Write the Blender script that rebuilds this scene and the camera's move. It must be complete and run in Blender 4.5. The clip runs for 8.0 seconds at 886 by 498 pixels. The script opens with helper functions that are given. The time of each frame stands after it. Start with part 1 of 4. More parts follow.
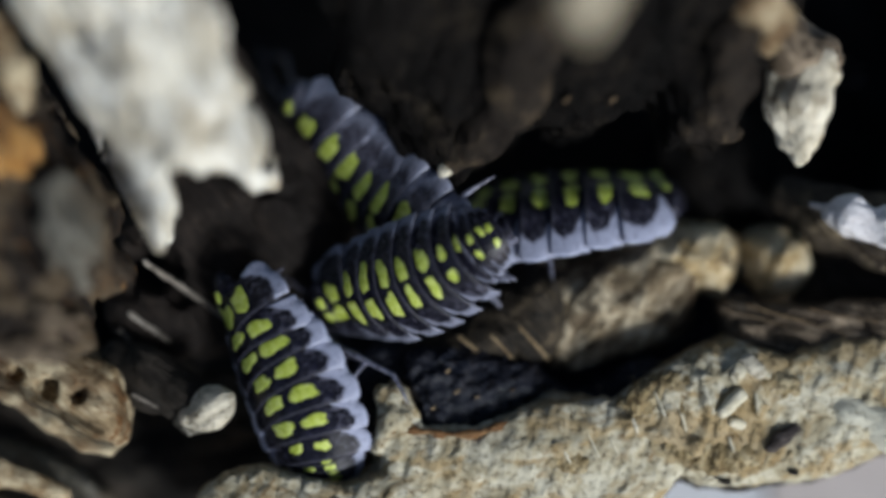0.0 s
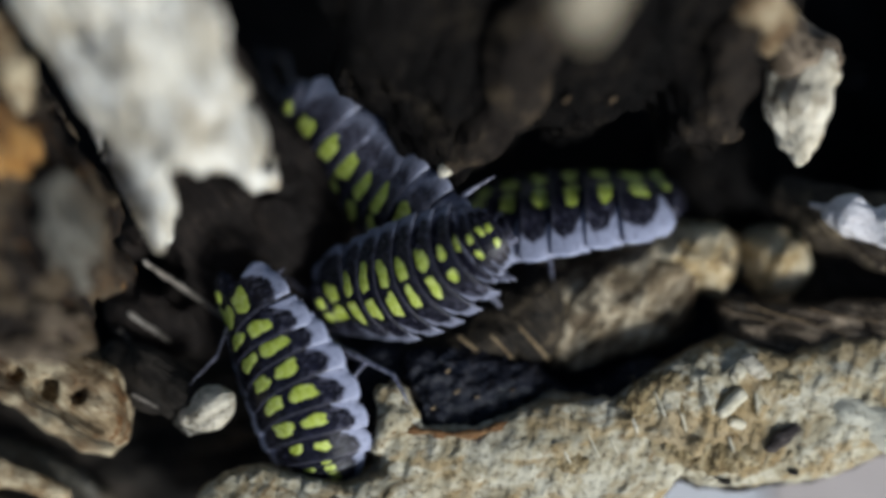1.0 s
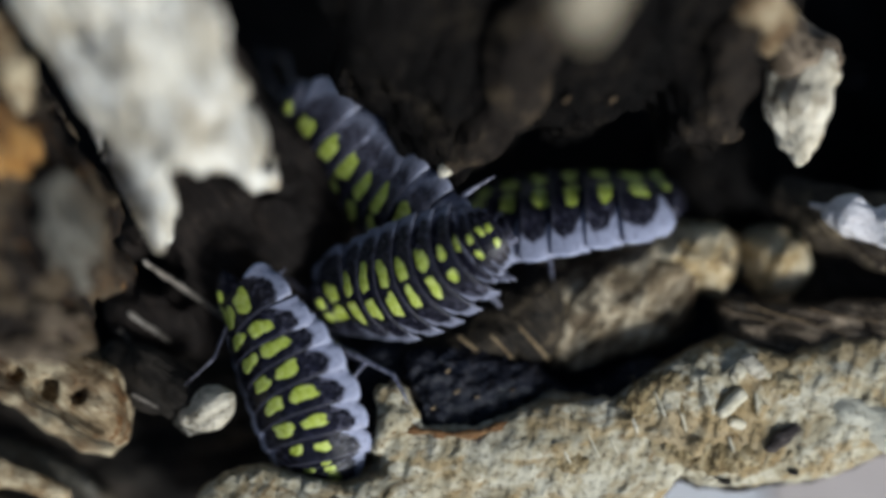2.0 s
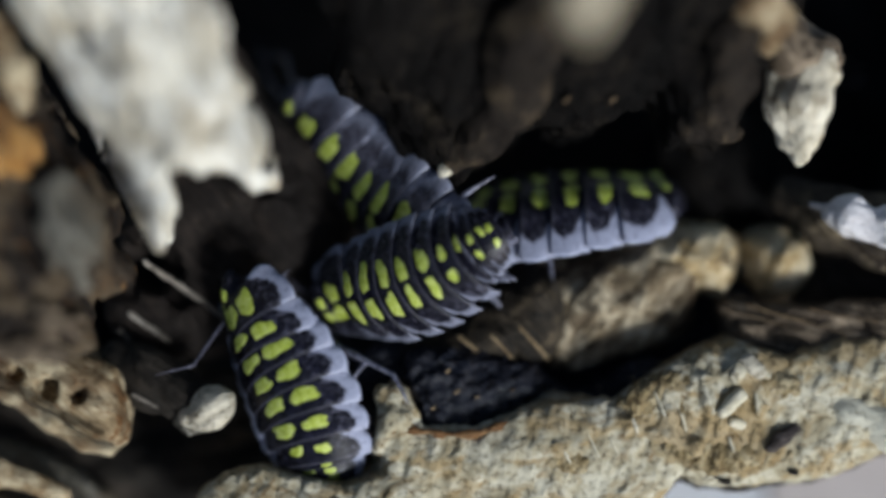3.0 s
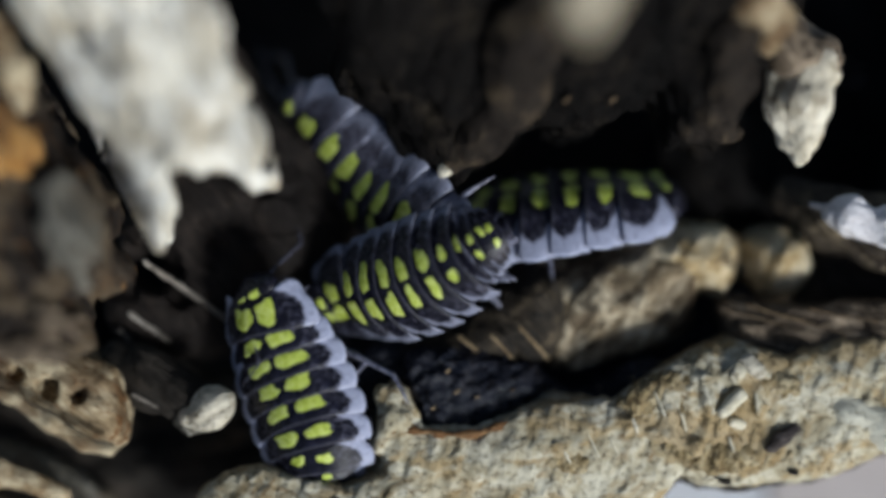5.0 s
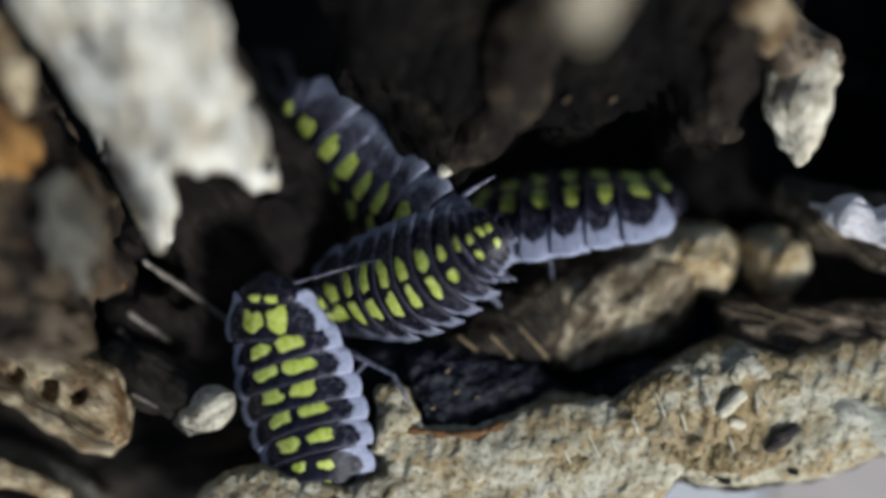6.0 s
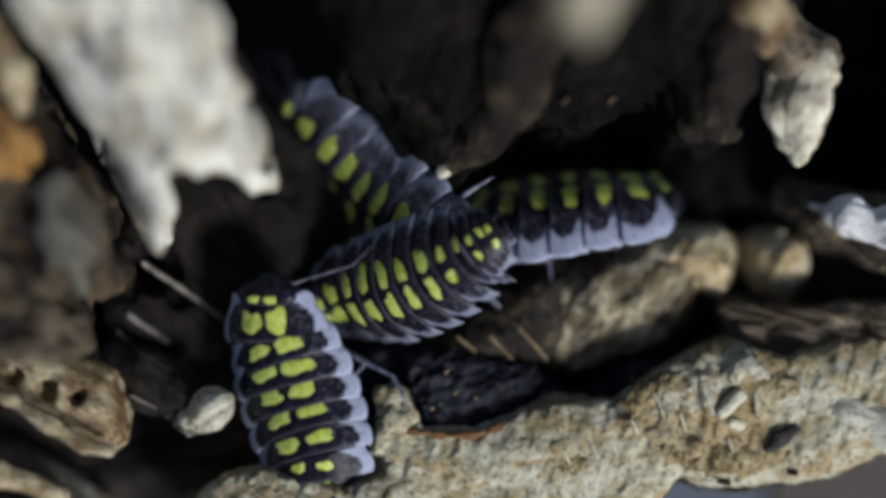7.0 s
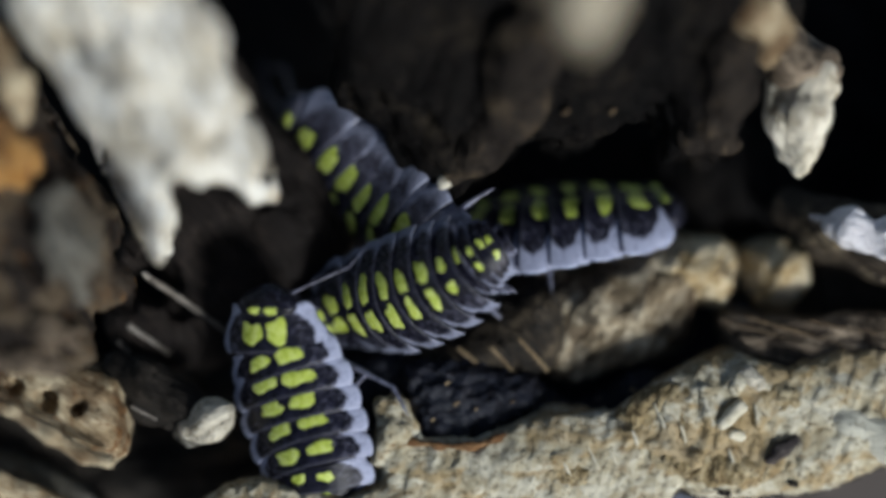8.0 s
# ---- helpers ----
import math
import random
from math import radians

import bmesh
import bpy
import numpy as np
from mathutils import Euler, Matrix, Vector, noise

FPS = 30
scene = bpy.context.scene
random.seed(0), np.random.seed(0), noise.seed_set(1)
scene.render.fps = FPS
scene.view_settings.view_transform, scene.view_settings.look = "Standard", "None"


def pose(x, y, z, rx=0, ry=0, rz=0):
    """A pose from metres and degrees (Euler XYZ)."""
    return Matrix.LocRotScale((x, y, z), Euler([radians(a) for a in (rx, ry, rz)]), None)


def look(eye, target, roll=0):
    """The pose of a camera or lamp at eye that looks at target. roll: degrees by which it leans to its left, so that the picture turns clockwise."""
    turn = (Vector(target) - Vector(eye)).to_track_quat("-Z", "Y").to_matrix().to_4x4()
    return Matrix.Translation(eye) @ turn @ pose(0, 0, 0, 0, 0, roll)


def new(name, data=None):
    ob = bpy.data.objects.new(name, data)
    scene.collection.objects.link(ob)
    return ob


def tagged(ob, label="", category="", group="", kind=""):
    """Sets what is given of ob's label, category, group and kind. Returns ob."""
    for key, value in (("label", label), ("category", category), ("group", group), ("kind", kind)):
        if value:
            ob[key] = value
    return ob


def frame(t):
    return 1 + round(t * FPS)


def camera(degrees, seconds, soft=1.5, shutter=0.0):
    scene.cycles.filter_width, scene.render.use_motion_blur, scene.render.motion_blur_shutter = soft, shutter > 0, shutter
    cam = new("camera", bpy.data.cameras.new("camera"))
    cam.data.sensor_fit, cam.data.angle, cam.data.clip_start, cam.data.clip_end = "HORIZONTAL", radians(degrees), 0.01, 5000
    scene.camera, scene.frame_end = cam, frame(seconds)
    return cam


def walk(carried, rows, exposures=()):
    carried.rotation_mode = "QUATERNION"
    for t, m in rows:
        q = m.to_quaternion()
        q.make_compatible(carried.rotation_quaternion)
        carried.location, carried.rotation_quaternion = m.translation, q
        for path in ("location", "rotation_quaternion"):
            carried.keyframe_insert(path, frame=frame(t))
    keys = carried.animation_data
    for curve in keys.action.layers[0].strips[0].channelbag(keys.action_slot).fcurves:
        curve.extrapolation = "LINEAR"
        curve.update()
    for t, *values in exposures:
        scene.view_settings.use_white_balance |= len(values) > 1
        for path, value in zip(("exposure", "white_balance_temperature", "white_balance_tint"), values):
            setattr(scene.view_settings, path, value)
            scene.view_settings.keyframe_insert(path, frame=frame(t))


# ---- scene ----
import functools

# All forms are laid out in millimetres in the frame of the log's broken face:
# x along the face, y up the face, z out of it. FACE turns that frame into the world.
MM = 0.001
TILT = 70.0
FACE = Matrix.Translation((0, 0, 0.032)) @ Euler((radians(90 - TILT), 0, 0)).to_matrix().to_4x4()


def face(x, y, z):
    return FACE @ Vector((x * MM, y * MM, z * MM))


# ---- camera ----
cam = camera(20, 8.0, soft=4.0)
cam.data.dof.use_dof = True
cam.data.dof.focus_distance = 0.2035
cam.data.dof.aperture_fstop = 4.2


def view(dx=0.0, dy=0.0):
    """The camera over the face; dx, dy: millimetres by which its aim wanders over the face."""
    return look(face(0, 0, 204.5), face(dx, dy, 0))


walk(cam, [(0.0, view()), (6.8, view()), (7.0, view(0.09, 0.07)), (7.1, view(0.0, 0.02)), (7.2, view(0, 0.1)),
           (7.3, view(-0.05, 1.15)), (7.5, view(-0.06, 1.08)), (7.7, view(0, 1.0)), (8.0, view(0.04, 0.97))],
     exposures=[(0.0, 0.03), (6.1, 0.03), (6.3, -0.15), (6.8, -0.15), (7.2, -0.02), (8.0, 0.02)])

# ---- light ----
SUN_FROM = (FACE.to_3x3() @ Vector((0.53, -0.56, 0.64))).normalized()
world = bpy.data.worlds.new("sky")
scene.world = world
world.use_nodes = True
wn = world.node_tree
sky = wn.nodes.new("ShaderNodeTexSky")
sky.sky_type = 'NISHITA'
sky.sun_disc = False
sky.sun_elevation = math.asin(SUN_FROM.z)
sky.sun_rotation = math.atan2(SUN_FROM.x, SUN_FROM.y)
wn.links.new(sky.outputs[0], wn.nodes["Background"].inputs[0])
wn.nodes["Background"].inputs[1].default_value = 0.066
sun_data = bpy.data.lights.new("sun", 'SUN')
sun_data.energy = 3.4
sun_data.angle = radians(11)
sun_data.color = (0.94, 0.99, 1.03)
sun = new("sun", sun_data)
sun.matrix_world = look(SUN_FROM * 2, (0, 0, 0))


# ---- materials ----
class Nodes:
    """Short hand for building a node material."""

    def __init__(self, name):
        self.mat = bpy.data.materials.new(name)
        self.mat.use_nodes = True
        self.tree = self.mat.node_tree
        self.bsdf = self.tree.nodes["Principled BSDF"]
        self.coord = self.tree.nodes.new("ShaderNodeTexCoord").outputs["Object"]

    def link(self, a, b):
        self.tree.links.new(a, b)

    def mapped(self, scale, turn=0.0):
        m = self.tree.nodes.new("ShaderNodeMapping")
        m.vector_type = 'TEXTURE'
        m.inputs["Rotation"].default_value = (0, 0, radians(turn))
        m.inputs["Scale"].default_value = [MM * s for s in scale]
        self.link(self.coord, m.inputs["Vector"])
        return m.outputs[0]

    def noise(self, vector, detail=4.0, rough=0.6, warp=0.0):
        n = self.tree.nodes.new("ShaderNodeTexNoise")
        n.inputs["Scale"].default_value = 1.0
        n.inputs["Detail"].default_value = detail
        n.inputs["Roughness"].default_value = rough
        n.inputs["Distortion"].default_value = warp
        self.link(vector, n.inputs["Vector"])
        return n.outputs["Fac"]

    def ramp(self, value, stops):
        r = self.tree.nodes.new("ShaderNodeValToRGB")
        while len(r.color_ramp.elements) < len(stops):
            r.color_ramp.elements.new(0.5)
        for e, (p, c) in zip(r.color_ramp.elements, stops):
            e.position = p
            e.color = (*c, 1) if isinstance(c, tuple) else (c, c, c, 1)
        self.link(value, r.inputs[0])
        return r.outputs[0]

    def mix(self, factor, a, b, mode='MIX'):
        m = self.tree.nodes.new("ShaderNodeMix")
        m.data_type, m.blend_type = 'RGBA', mode
        for socket, v in ((m.inputs[0], factor), (m.inputs[6], a), (m.inputs[7], b)):
            if isinstance(v, (int, float)):
                socket.default_value = v
            elif isinstance(v, tuple):
                socket.default_value = (*v, 1)
            else:
                self.link(v, socket)
        return m.outputs[2]

    def maths(self, op, a, b):
        m = self.tree.nodes.new("ShaderNodeMath")
        m.operation = op
        for socket, v in ((m.inputs[0], a), (m.inputs[1], b)):
            if isinstance(v, (int, float)):
                socket.default_value = v
            else:
                self.link(v, socket)
        return m.outputs[0]

    def attribute(self, name):
        a = self.tree.nodes.new("ShaderNodeAttribute")
        a.attribute_name = name
        return a.outputs["Fac"]

    def bump(self, height, strength, distance):
        b = self.tree.nodes.new("ShaderNodeBump")
        b.inputs["Strength"].default_value = strength
        b.inputs["Distance"].default_value = distance * MM
        self.link(height, b.inputs["Height"])
        self.link(b.outputs[0], self.bsdf.inputs["Normal"])

    def done(self, colour, rough, specular=0.5):
        self.link(colour, self.bsdf.inputs["Base Color"]) if not isinstance(colour, tuple) else None
        if isinstance(colour, tuple):
            self.bsdf.inputs["Base Color"].default_value = (*colour, 1)
        if isinstance(rough, float):
            self.bsdf.inputs["Roughness"].default_value = rough
        else:
            self.link(rough, self.bsdf.inputs["Roughness"])
        self.bsdf.inputs["Specular IOR Level"].default_value = specular
        return self.mat


def wood(name, dark, mid, pale, stain, grain=0.0, rough=0.75, balance=0.5, stained=0.55, patch=7.0, specular=0.14, fibres=(5.0, 0.45, 0.6), relief=0.9, pitted=0.43, blotch=None):
    """Rotten wood: patches of three tones, fibres along grain (degrees in the face), stains and pits."""
    n = Nodes(name)
    broad = n.noise(n.mapped((patch, patch, patch)), 5, 0.62, 0.5)
    fibre = n.noise(n.mapped(fibres, grain), 4, 0.65, 0.3)
    fine = n.noise(n.mapped((0.5, 0.5, 0.5)), 5, 0.7)
    tone = n.maths('ADD', n.maths('MULTIPLY', broad, 0.62), n.maths('MULTIPLY', fibre, 0.38))
    c = n.ramp(tone, [(balance - 0.14, dark), (balance, mid), (balance + 0.12, pale)])
    if blotch:
        wide = n.noise(n.mapped((5.5, 3.2, 4.0), grain), 5, 0.55, 0.8)
        c = n.mix(n.ramp(wide, [(0.50, 0.0), (0.57, 0.75)]), c, blotch)
    spots = n.noise(n.mapped((2.6, 1.9, 2.2), grain), 6, 0.7, 1.2)
    c = n.mix(n.ramp(spots, [(stained, 0.0), (stained + 0.09, 0.85)]), c, stain)
    c = n.mix(n.ramp(fine, [(pitted - 0.10, 0.75), (pitted, 0.0)]), c, tuple(0.25 * v for v in stain))
    c = n.mix(0.5, c, n.ramp(fine, [(0.25, 0.45), (0.7, 1.0)]), 'MULTIPLY')
    n.bump(n.maths('ADD', n.maths('MULTIPLY', fine, 0.5), n.maths('ADD', fibre, n.maths('MULTIPLY', spots, 0.5))), relief, 0.35)
    return n.done(c, n.ramp(broad, [(0.3, max(0.05, rough - 0.15)), (0.7, min(1.0, rough + 0.12))]), specular)


pale_bark = wood("pale_bark", (0.33, 0.28, 0.20), (0.76, 0.72, 0.61), (0.95, 0.93, 0.85), (0.36, 0.28, 0.17), 118, balance=0.44, stained=0.545, patch=5.5, blotch=(0.52, 0.46, 0.35))
cream_wood = wood("cream_wood", (0.13, 0.10, 0.065), (0.57, 0.51, 0.39), (0.86, 0.80, 0.66), (0.20, 0.13, 0.07), 80, balance=0.45, stained=0.535, patch=2.6)
ledge_wood = wood("ledge_wood", (0.23, 0.175, 0.09), (0.43, 0.38, 0.26), (0.62, 0.585, 0.46), (0.22, 0.135, 0.055), 15, balance=0.46, stained=0.57, patch=3.4, fibres=(1.6, 0.8, 1.0), relief=0.55, pitted=0.465, blotch=(0.35, 0.25, 0.12))
brown_wood = wood("brown_wood", (0.018, 0.014, 0.011), (0.07, 0.055, 0.04), (0.24, 0.19, 0.125), (0.02, 0.015, 0.012), 5, balance=0.52, patch=4.0)
porous_wood = wood("porous_wood", (0.13, 0.088, 0.04), (0.30, 0.23, 0.12), (0.46, 0.39, 0.25), (0.12, 0.07, 0.03), 75, balance=0.47, stained=0.56, patch=2.4, fibres=(2.4, 0.7, 1.0), relief=0.8, pitted=0.50)
ridge_wood = wood("ridge_wood", (0.026, 0.019, 0.013), (0.27, 0.205, 0.125), (0.70, 0.60, 0.43), (0.03, 0.022, 0.015), 60, blotch=(0.10, 0.068, 0.04), balance=0.485, stained=0.53, patch=2.6, fibres=(4.0, 1.0, 1.0))
# Honey wood; the highlight at the ridge's right end is in its pale tone.
crest_wood = wood("crest_wood", (0.09, 0.058, 0.03), (0.50, 0.36, 0.18), (0.90, 0.78, 0.54), (0.05, 0.034, 0.02), 60, balance=0.46, stained=0.545, patch=2.2, fibres=(4.0, 1.0, 1.0))
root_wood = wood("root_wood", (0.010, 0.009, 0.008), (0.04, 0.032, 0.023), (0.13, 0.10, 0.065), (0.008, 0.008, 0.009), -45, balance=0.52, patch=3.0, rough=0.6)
# Near black: the deep cavity's shade is put into these tones.
cavity_shade = wood("cavity_shade", (0.003, 0.003, 0.003), (0.006, 0.005, 0.005), (0.014, 0.012, 0.010), (0.003, 0.003, 0.003), 140, balance=0.52, specular=0.15)
damp_wood = wood("damp_wood", (0.024, 0.018, 0.013), (0.13, 0.098, 0.068), (0.38, 0.30, 0.215), (0.02, 0.014, 0.011), -14, balance=0.50, patch=4.0, rough=0.5, fibres=(7.0, 0.35, 0.6))
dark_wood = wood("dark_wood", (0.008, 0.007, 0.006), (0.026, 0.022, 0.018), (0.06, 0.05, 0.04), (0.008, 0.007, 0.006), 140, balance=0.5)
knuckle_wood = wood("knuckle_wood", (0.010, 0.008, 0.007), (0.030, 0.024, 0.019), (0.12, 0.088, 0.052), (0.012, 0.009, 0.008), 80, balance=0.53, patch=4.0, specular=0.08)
rim_wood = wood("rim_wood", (0.05, 0.026, 0.012), (0.17, 0.085, 0.036), (0.28, 0.165, 0.08), (0.035, 0.02, 0.012), 10, balance=0.47, patch=1.5)
# Red-brown plank, its tones darkened further for the slab's shade.
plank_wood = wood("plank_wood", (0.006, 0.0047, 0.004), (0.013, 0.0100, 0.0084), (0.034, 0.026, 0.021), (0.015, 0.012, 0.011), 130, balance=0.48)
# Tones sunk to nearly black in place of shade on overhang and side wall.
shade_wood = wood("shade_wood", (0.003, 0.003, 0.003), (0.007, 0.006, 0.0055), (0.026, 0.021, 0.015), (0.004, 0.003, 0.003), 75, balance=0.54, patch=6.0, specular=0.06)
# Blue-black wet wood; a bluish lift for haze is mixed into its tones.
wet_wood = wood("wet_wood", (0.006, 0.007, 0.012), (0.012, 0.014, 0.022), (0.028, 0.028, 0.036), (0.05, 0.032, 0.016), 30, rough=0.28, stained=0.63, patch=2.5, specular=0.22, fibres=(0.8, 0.8, 0.8))
ochre_wood = wood("ochre_wood", (0.05, 0.033, 0.018), (0.32, 0.235, 0.135), (0.58, 0.49, 0.33), (0.15, 0.065, 0.02), 150, balance=0.46, stained=0.54, patch=3.0, blotch=(0.11, 0.066, 0.034))
rust_wood = wood("rust_wood", (0.009, 0.007, 0.006), (0.024, 0.018, 0.014), (0.13, 0.105, 0.075), (0.22, 0.105, 0.03), 110, balance=0.53, stained=0.575, patch=4.0, blotch=(0.12, 0.09, 0.058))
tooth_wood = wood("tooth_wood", (0.22, 0.18, 0.12), (0.50, 0.44, 0.32), (0.70, 0.64, 0.50), (0.16, 0.11, 0.07), 85, balance=0.46, blotch=(0.30, 0.22, 0.13))
dropping_mat = wood("dropping", (0.025, 0.020, 0.019), (0.055, 0.046, 0.044), (0.09, 0.078, 0.075), (0.02, 0.016, 0.015), 30, balance=0.48, patch=1.0, fibres=(0.8, 0.4, 0.4))
flake_wood = wood("flake_wood", (0.06, 0.054, 0.043), (0.125, 0.116, 0.094), (0.25, 0.236, 0.20), (0.06, 0.046, 0.032), 120, balance=0.48, patch=3.0, blotch=(0.09, 0.07, 0.048))
rib_wood = wood("rib_wood", (0.46, 0.41, 0.29), (0.58, 0.535, 0.40), (0.68, 0.64, 0.51), (0.36, 0.27, 0.15), 110, balance=0.44, stained=0.64, patch=2.0, relief=0.3, pitted=0.3)
vein_wood = wood("vein_wood", (0.34, 0.33, 0.26), (0.50, 0.485, 0.39), (0.60, 0.585, 0.49), (0.25, 0.2, 0.12), -25, balance=0.42, stained=0.64)
orange_crust = wood("orange_crust", (0.16, 0.07, 0.02), (0.42, 0.20, 0.05), (0.55, 0.33, 0.13), (0.08, 0.05, 0.03), 90, balance=0.46, stained=0.57, patch=2.5, blotch=(0.16, 0.08, 0.035))
white_mould = wood("white_mould", (0.50, 0.48, 0.49), (0.68, 0.66, 0.68), (0.82, 0.80, 0.82), (0.36, 0.31, 0.28), 160, balance=0.44, stained=0.62, patch=2.0, fibres=(1.0, 0.8, 0.8), relief=0.3, pitted=0.36)
knob_wood = wood("knob_wood", (0.24, 0.20, 0.14), (0.50, 0.455, 0.36), (0.68, 0.635, 0.52), (0.20, 0.15, 0.09), 30, balance=0.45, stained=0.60, patch=1.6)


def shell_material(name, start=0.835, soft=0.05, tone=1.0, flank=0.0, gloss=0.2, wave=0.8):
    """Woodlouse shell: blue-black and shiny over the back, a row of dark blotches, then a pale, translucent rim.
    start: where across the half width the rim begins; tone: how pale it is; flank: how grey the sides of the back are."""
    n = Nodes(name)
    q, hem = n.attribute("side"), n.attribute("hem")
    mottle = n.noise(n.mapped((0.7, 0.7, 0.7)), 6, 0.68, 0.8)
    vein = n.noise(n.mapped((0.35, 0.9, 0.5)), 4, 0.7, 0.5)
    fine = n.noise(n.mapped((0.14, 0.14, 0.14)), 3, 0.6)
    # The bluer upper tones also hold the bluish sheen of the back.
    back = n.ramp(mottle, [(0.36, (0.004, 0.004, 0.006)), (0.56, (0.009, 0.009, 0.017)), (0.74, (0.034, 0.034, 0.062))])
    pale = [(0.28, (0.15, 0.15, 0.19)), (0.42, (0.29, 0.31, 0.42)), (0.58, (0.40, 0.43, 0.57)), (0.74, (0.52, 0.56, 0.70))]
    rim = n.ramp(vein, [(p, tuple(tone * v for v in c)) for p, c in pale])
    off = n.maths('ABSOLUTE', n.maths('SUBTRACT', hem, 0.66), 0.0)
    edge = n.maths('ADD', q, n.maths('MULTIPLY', n.maths('SUBTRACT', mottle, 0.5), 0.20))
    edge = n.maths('ADD', edge, n.maths('MULTIPLY', n.maths('POWER', off, 2.0), wave))
    if flank:
        side = n.maths('MULTIPLY', n.ramp(n.maths('ADD', q, n.maths('MULTIPLY', off, 0.5)), [(0.36, 0.0), (0.62, 1.0)]), flank)
        back = n.mix(side, back, n.ramp(mottle, [(0.35, (0.035, 0.033, 0.045)), (0.62, (0.15, 0.15, 0.20))]))
    c = n.mix(n.ramp(edge, [(start - soft / 2, 0.0), (start + soft / 2, 1.0)]), back, rim)
    flecks = n.maths('MULTIPLY', n.ramp(vein, [(0.53, 0.0), (0.64, 1.0)]), n.ramp(q, [(0.40, 0.04), (0.60, 0.5)]))
    c = n.mix(flecks, c, (0.20, 0.20, 0.27))
    c = n.mix(n.ramp(hem, [(0.88, 0.0), (0.95, 0.22), (0.99, 0.05)]), c, (0.20, 0.20, 0.25))
    n.bump(n.maths('ADD', n.maths('MULTIPLY', fine, 0.5), n.maths('ADD', mottle, vein)), 0.4, 0.10)
    return n.done(c, n.ramp(fine, [(0.3, 0.18), (0.7, 0.36)]), gloss)


def spot_material():
    n = Nodes("spot_yellow")
    m = n.noise(n.mapped((0.5, 0.5, 0.5)), 4, 0.7, 0.4)
    c = n.ramp(m, [(0.30, (0.22, 0.28, 0.025)), (0.46, (0.45, 0.54, 0.075)), (0.68, (0.62, 0.69, 0.26))])
    n.bump(m, 0.3, 0.05)
    return n.done(c, 0.45, 0.4)


def leg_material():
    n = Nodes("leg_shell")
    m = n.noise(n.mapped((0.5, 0.5, 0.5)), 3, 0.6)
    return n.done(n.ramp(m, [(0.35, (0.05, 0.05, 0.075)), (0.6, (0.18, 0.185, 0.25))]), 0.4, 0.5)


def feeler_material():
    n = Nodes("feeler_shell")
    m = n.noise(n.mapped((0.5, 0.5, 0.5)), 3, 0.6)
    return n.done(n.ramp(m, [(0.35, (0.028, 0.028, 0.042)), (0.6, (0.10, 0.10, 0.14))]), 0.4, 0.5)


def eye_material():
    n = Nodes("eye_black")
    m = n.noise(n.mapped((0.12, 0.12, 0.12)), 2, 0.5)
    n.bump(m, 0.5, 0.03)
    return n.done(n.ramp(m, [(0.4, 0.006), (0.6, 0.02)]), 0.2, 0.6)


def table_material():
    n = Nodes("table_paint")
    n.coord = n.tree.nodes.new("ShaderNodeNewGeometry").outputs["Position"]
    m = n.noise(n.mapped((30, 30, 30)), 5, 0.6)
    f = n.noise(n.mapped((1, 1, 1)), 4, 0.6)
    n.bump(f, 0.2, 0.1)
    return n.done(n.ramp(m, [(0.3, (0.80, 0.82, 0.88)), (0.7, (0.88, 0.89, 0.92))]), 0.5, 0.4)


SHELL, SPOT, LEG, FEELER, EYE = shell_material("shell"), spot_material(), leg_material(), feeler_material(), eye_material()
# Narrow rim of its own, toned down further for shade on the far side.
DARK_SHELL = shell_material("dark_rimmed_shell", start=0.89, soft=0.08, tone=0.58, gloss=0.22)
BROAD_SHELL = shell_material("broad_rimmed_shell", start=0.81, soft=0.06, tone=0.95, flank=0.05, wave=1.1)
DUSKY_SHELL = shell_material("dusky_shell", start=0.85, soft=0.22, tone=0.6, flank=0.45, gloss=0.25, wave=1.3)


# ---- helpers for forms ----
def part(name, data, material, parent, label=""):
    """Links a mesh (or bmesh) as one object under a thing or part."""
    if isinstance(data, bmesh.types.BMesh):
        me = bpy.data.meshes.new(name)
        data.to_mesh(me)
        data.free()
        data = me
    if not data.materials:
        data.materials.append(material)
    ob = new(name, data)
    ob.parent = parent
    return tagged(ob, label)


def hashed(i, j, k, seed):
    h = (i * 374761393 + j * 668265263 + k * 1274126177 + seed * 974711) & 0x7FFFFFFF
    h = ((h ^ (h >> 13)) * 1103515245) & 0x7FFFFFFF
    h = ((h ^ (h >> 16)) * 12345433) & 0x7FFFFFFF
    return (h & 0xFFFF) / 32767.5 - 1.0


def value_noise(p, seed):
    """Smooth noise in -1..1 at the points p (n, 3)."""
    f = np.floor(p)
    i = f.astype(np.int64)
    t = p - f
    t = t * t * (3 - 2 * t)
    out = 0.0
    for a in (0, 1):
        wa = t[:, 0] if a else 1 - t[:, 0]
        for b in (0, 1):
            wb = wa * (t[:, 1] if b else 1 - t[:, 1])
            for c in (0, 1):
                out = out + wb * (t[:, 2] if c else 1 - t[:, 2]) * hashed(i[:, 0] + a, i[:, 1] + b, i[:, 2] + c, seed)
    return out


def fbm(p, seed, octaves=3):
    total, amp = 0.0, 1.0
    for o in range(octaves):
        total = total + amp * value_noise(p * 2.03 ** o + 17.3 * o, seed + 31 * o)
        amp *= 0.5
    return total


def grained(p, grain, along, across):
    """Points stretched along the grain, so that noise turns into fibres."""
    a = radians(grain)
    u = p[:, 0] * math.cos(a) + p[:, 1] * math.sin(a)
    v = -p[:, 0] * math.sin(a) + p[:, 1] * math.cos(a)
    return np.stack([u / along, v / across, p[:, 2] / across], 1)


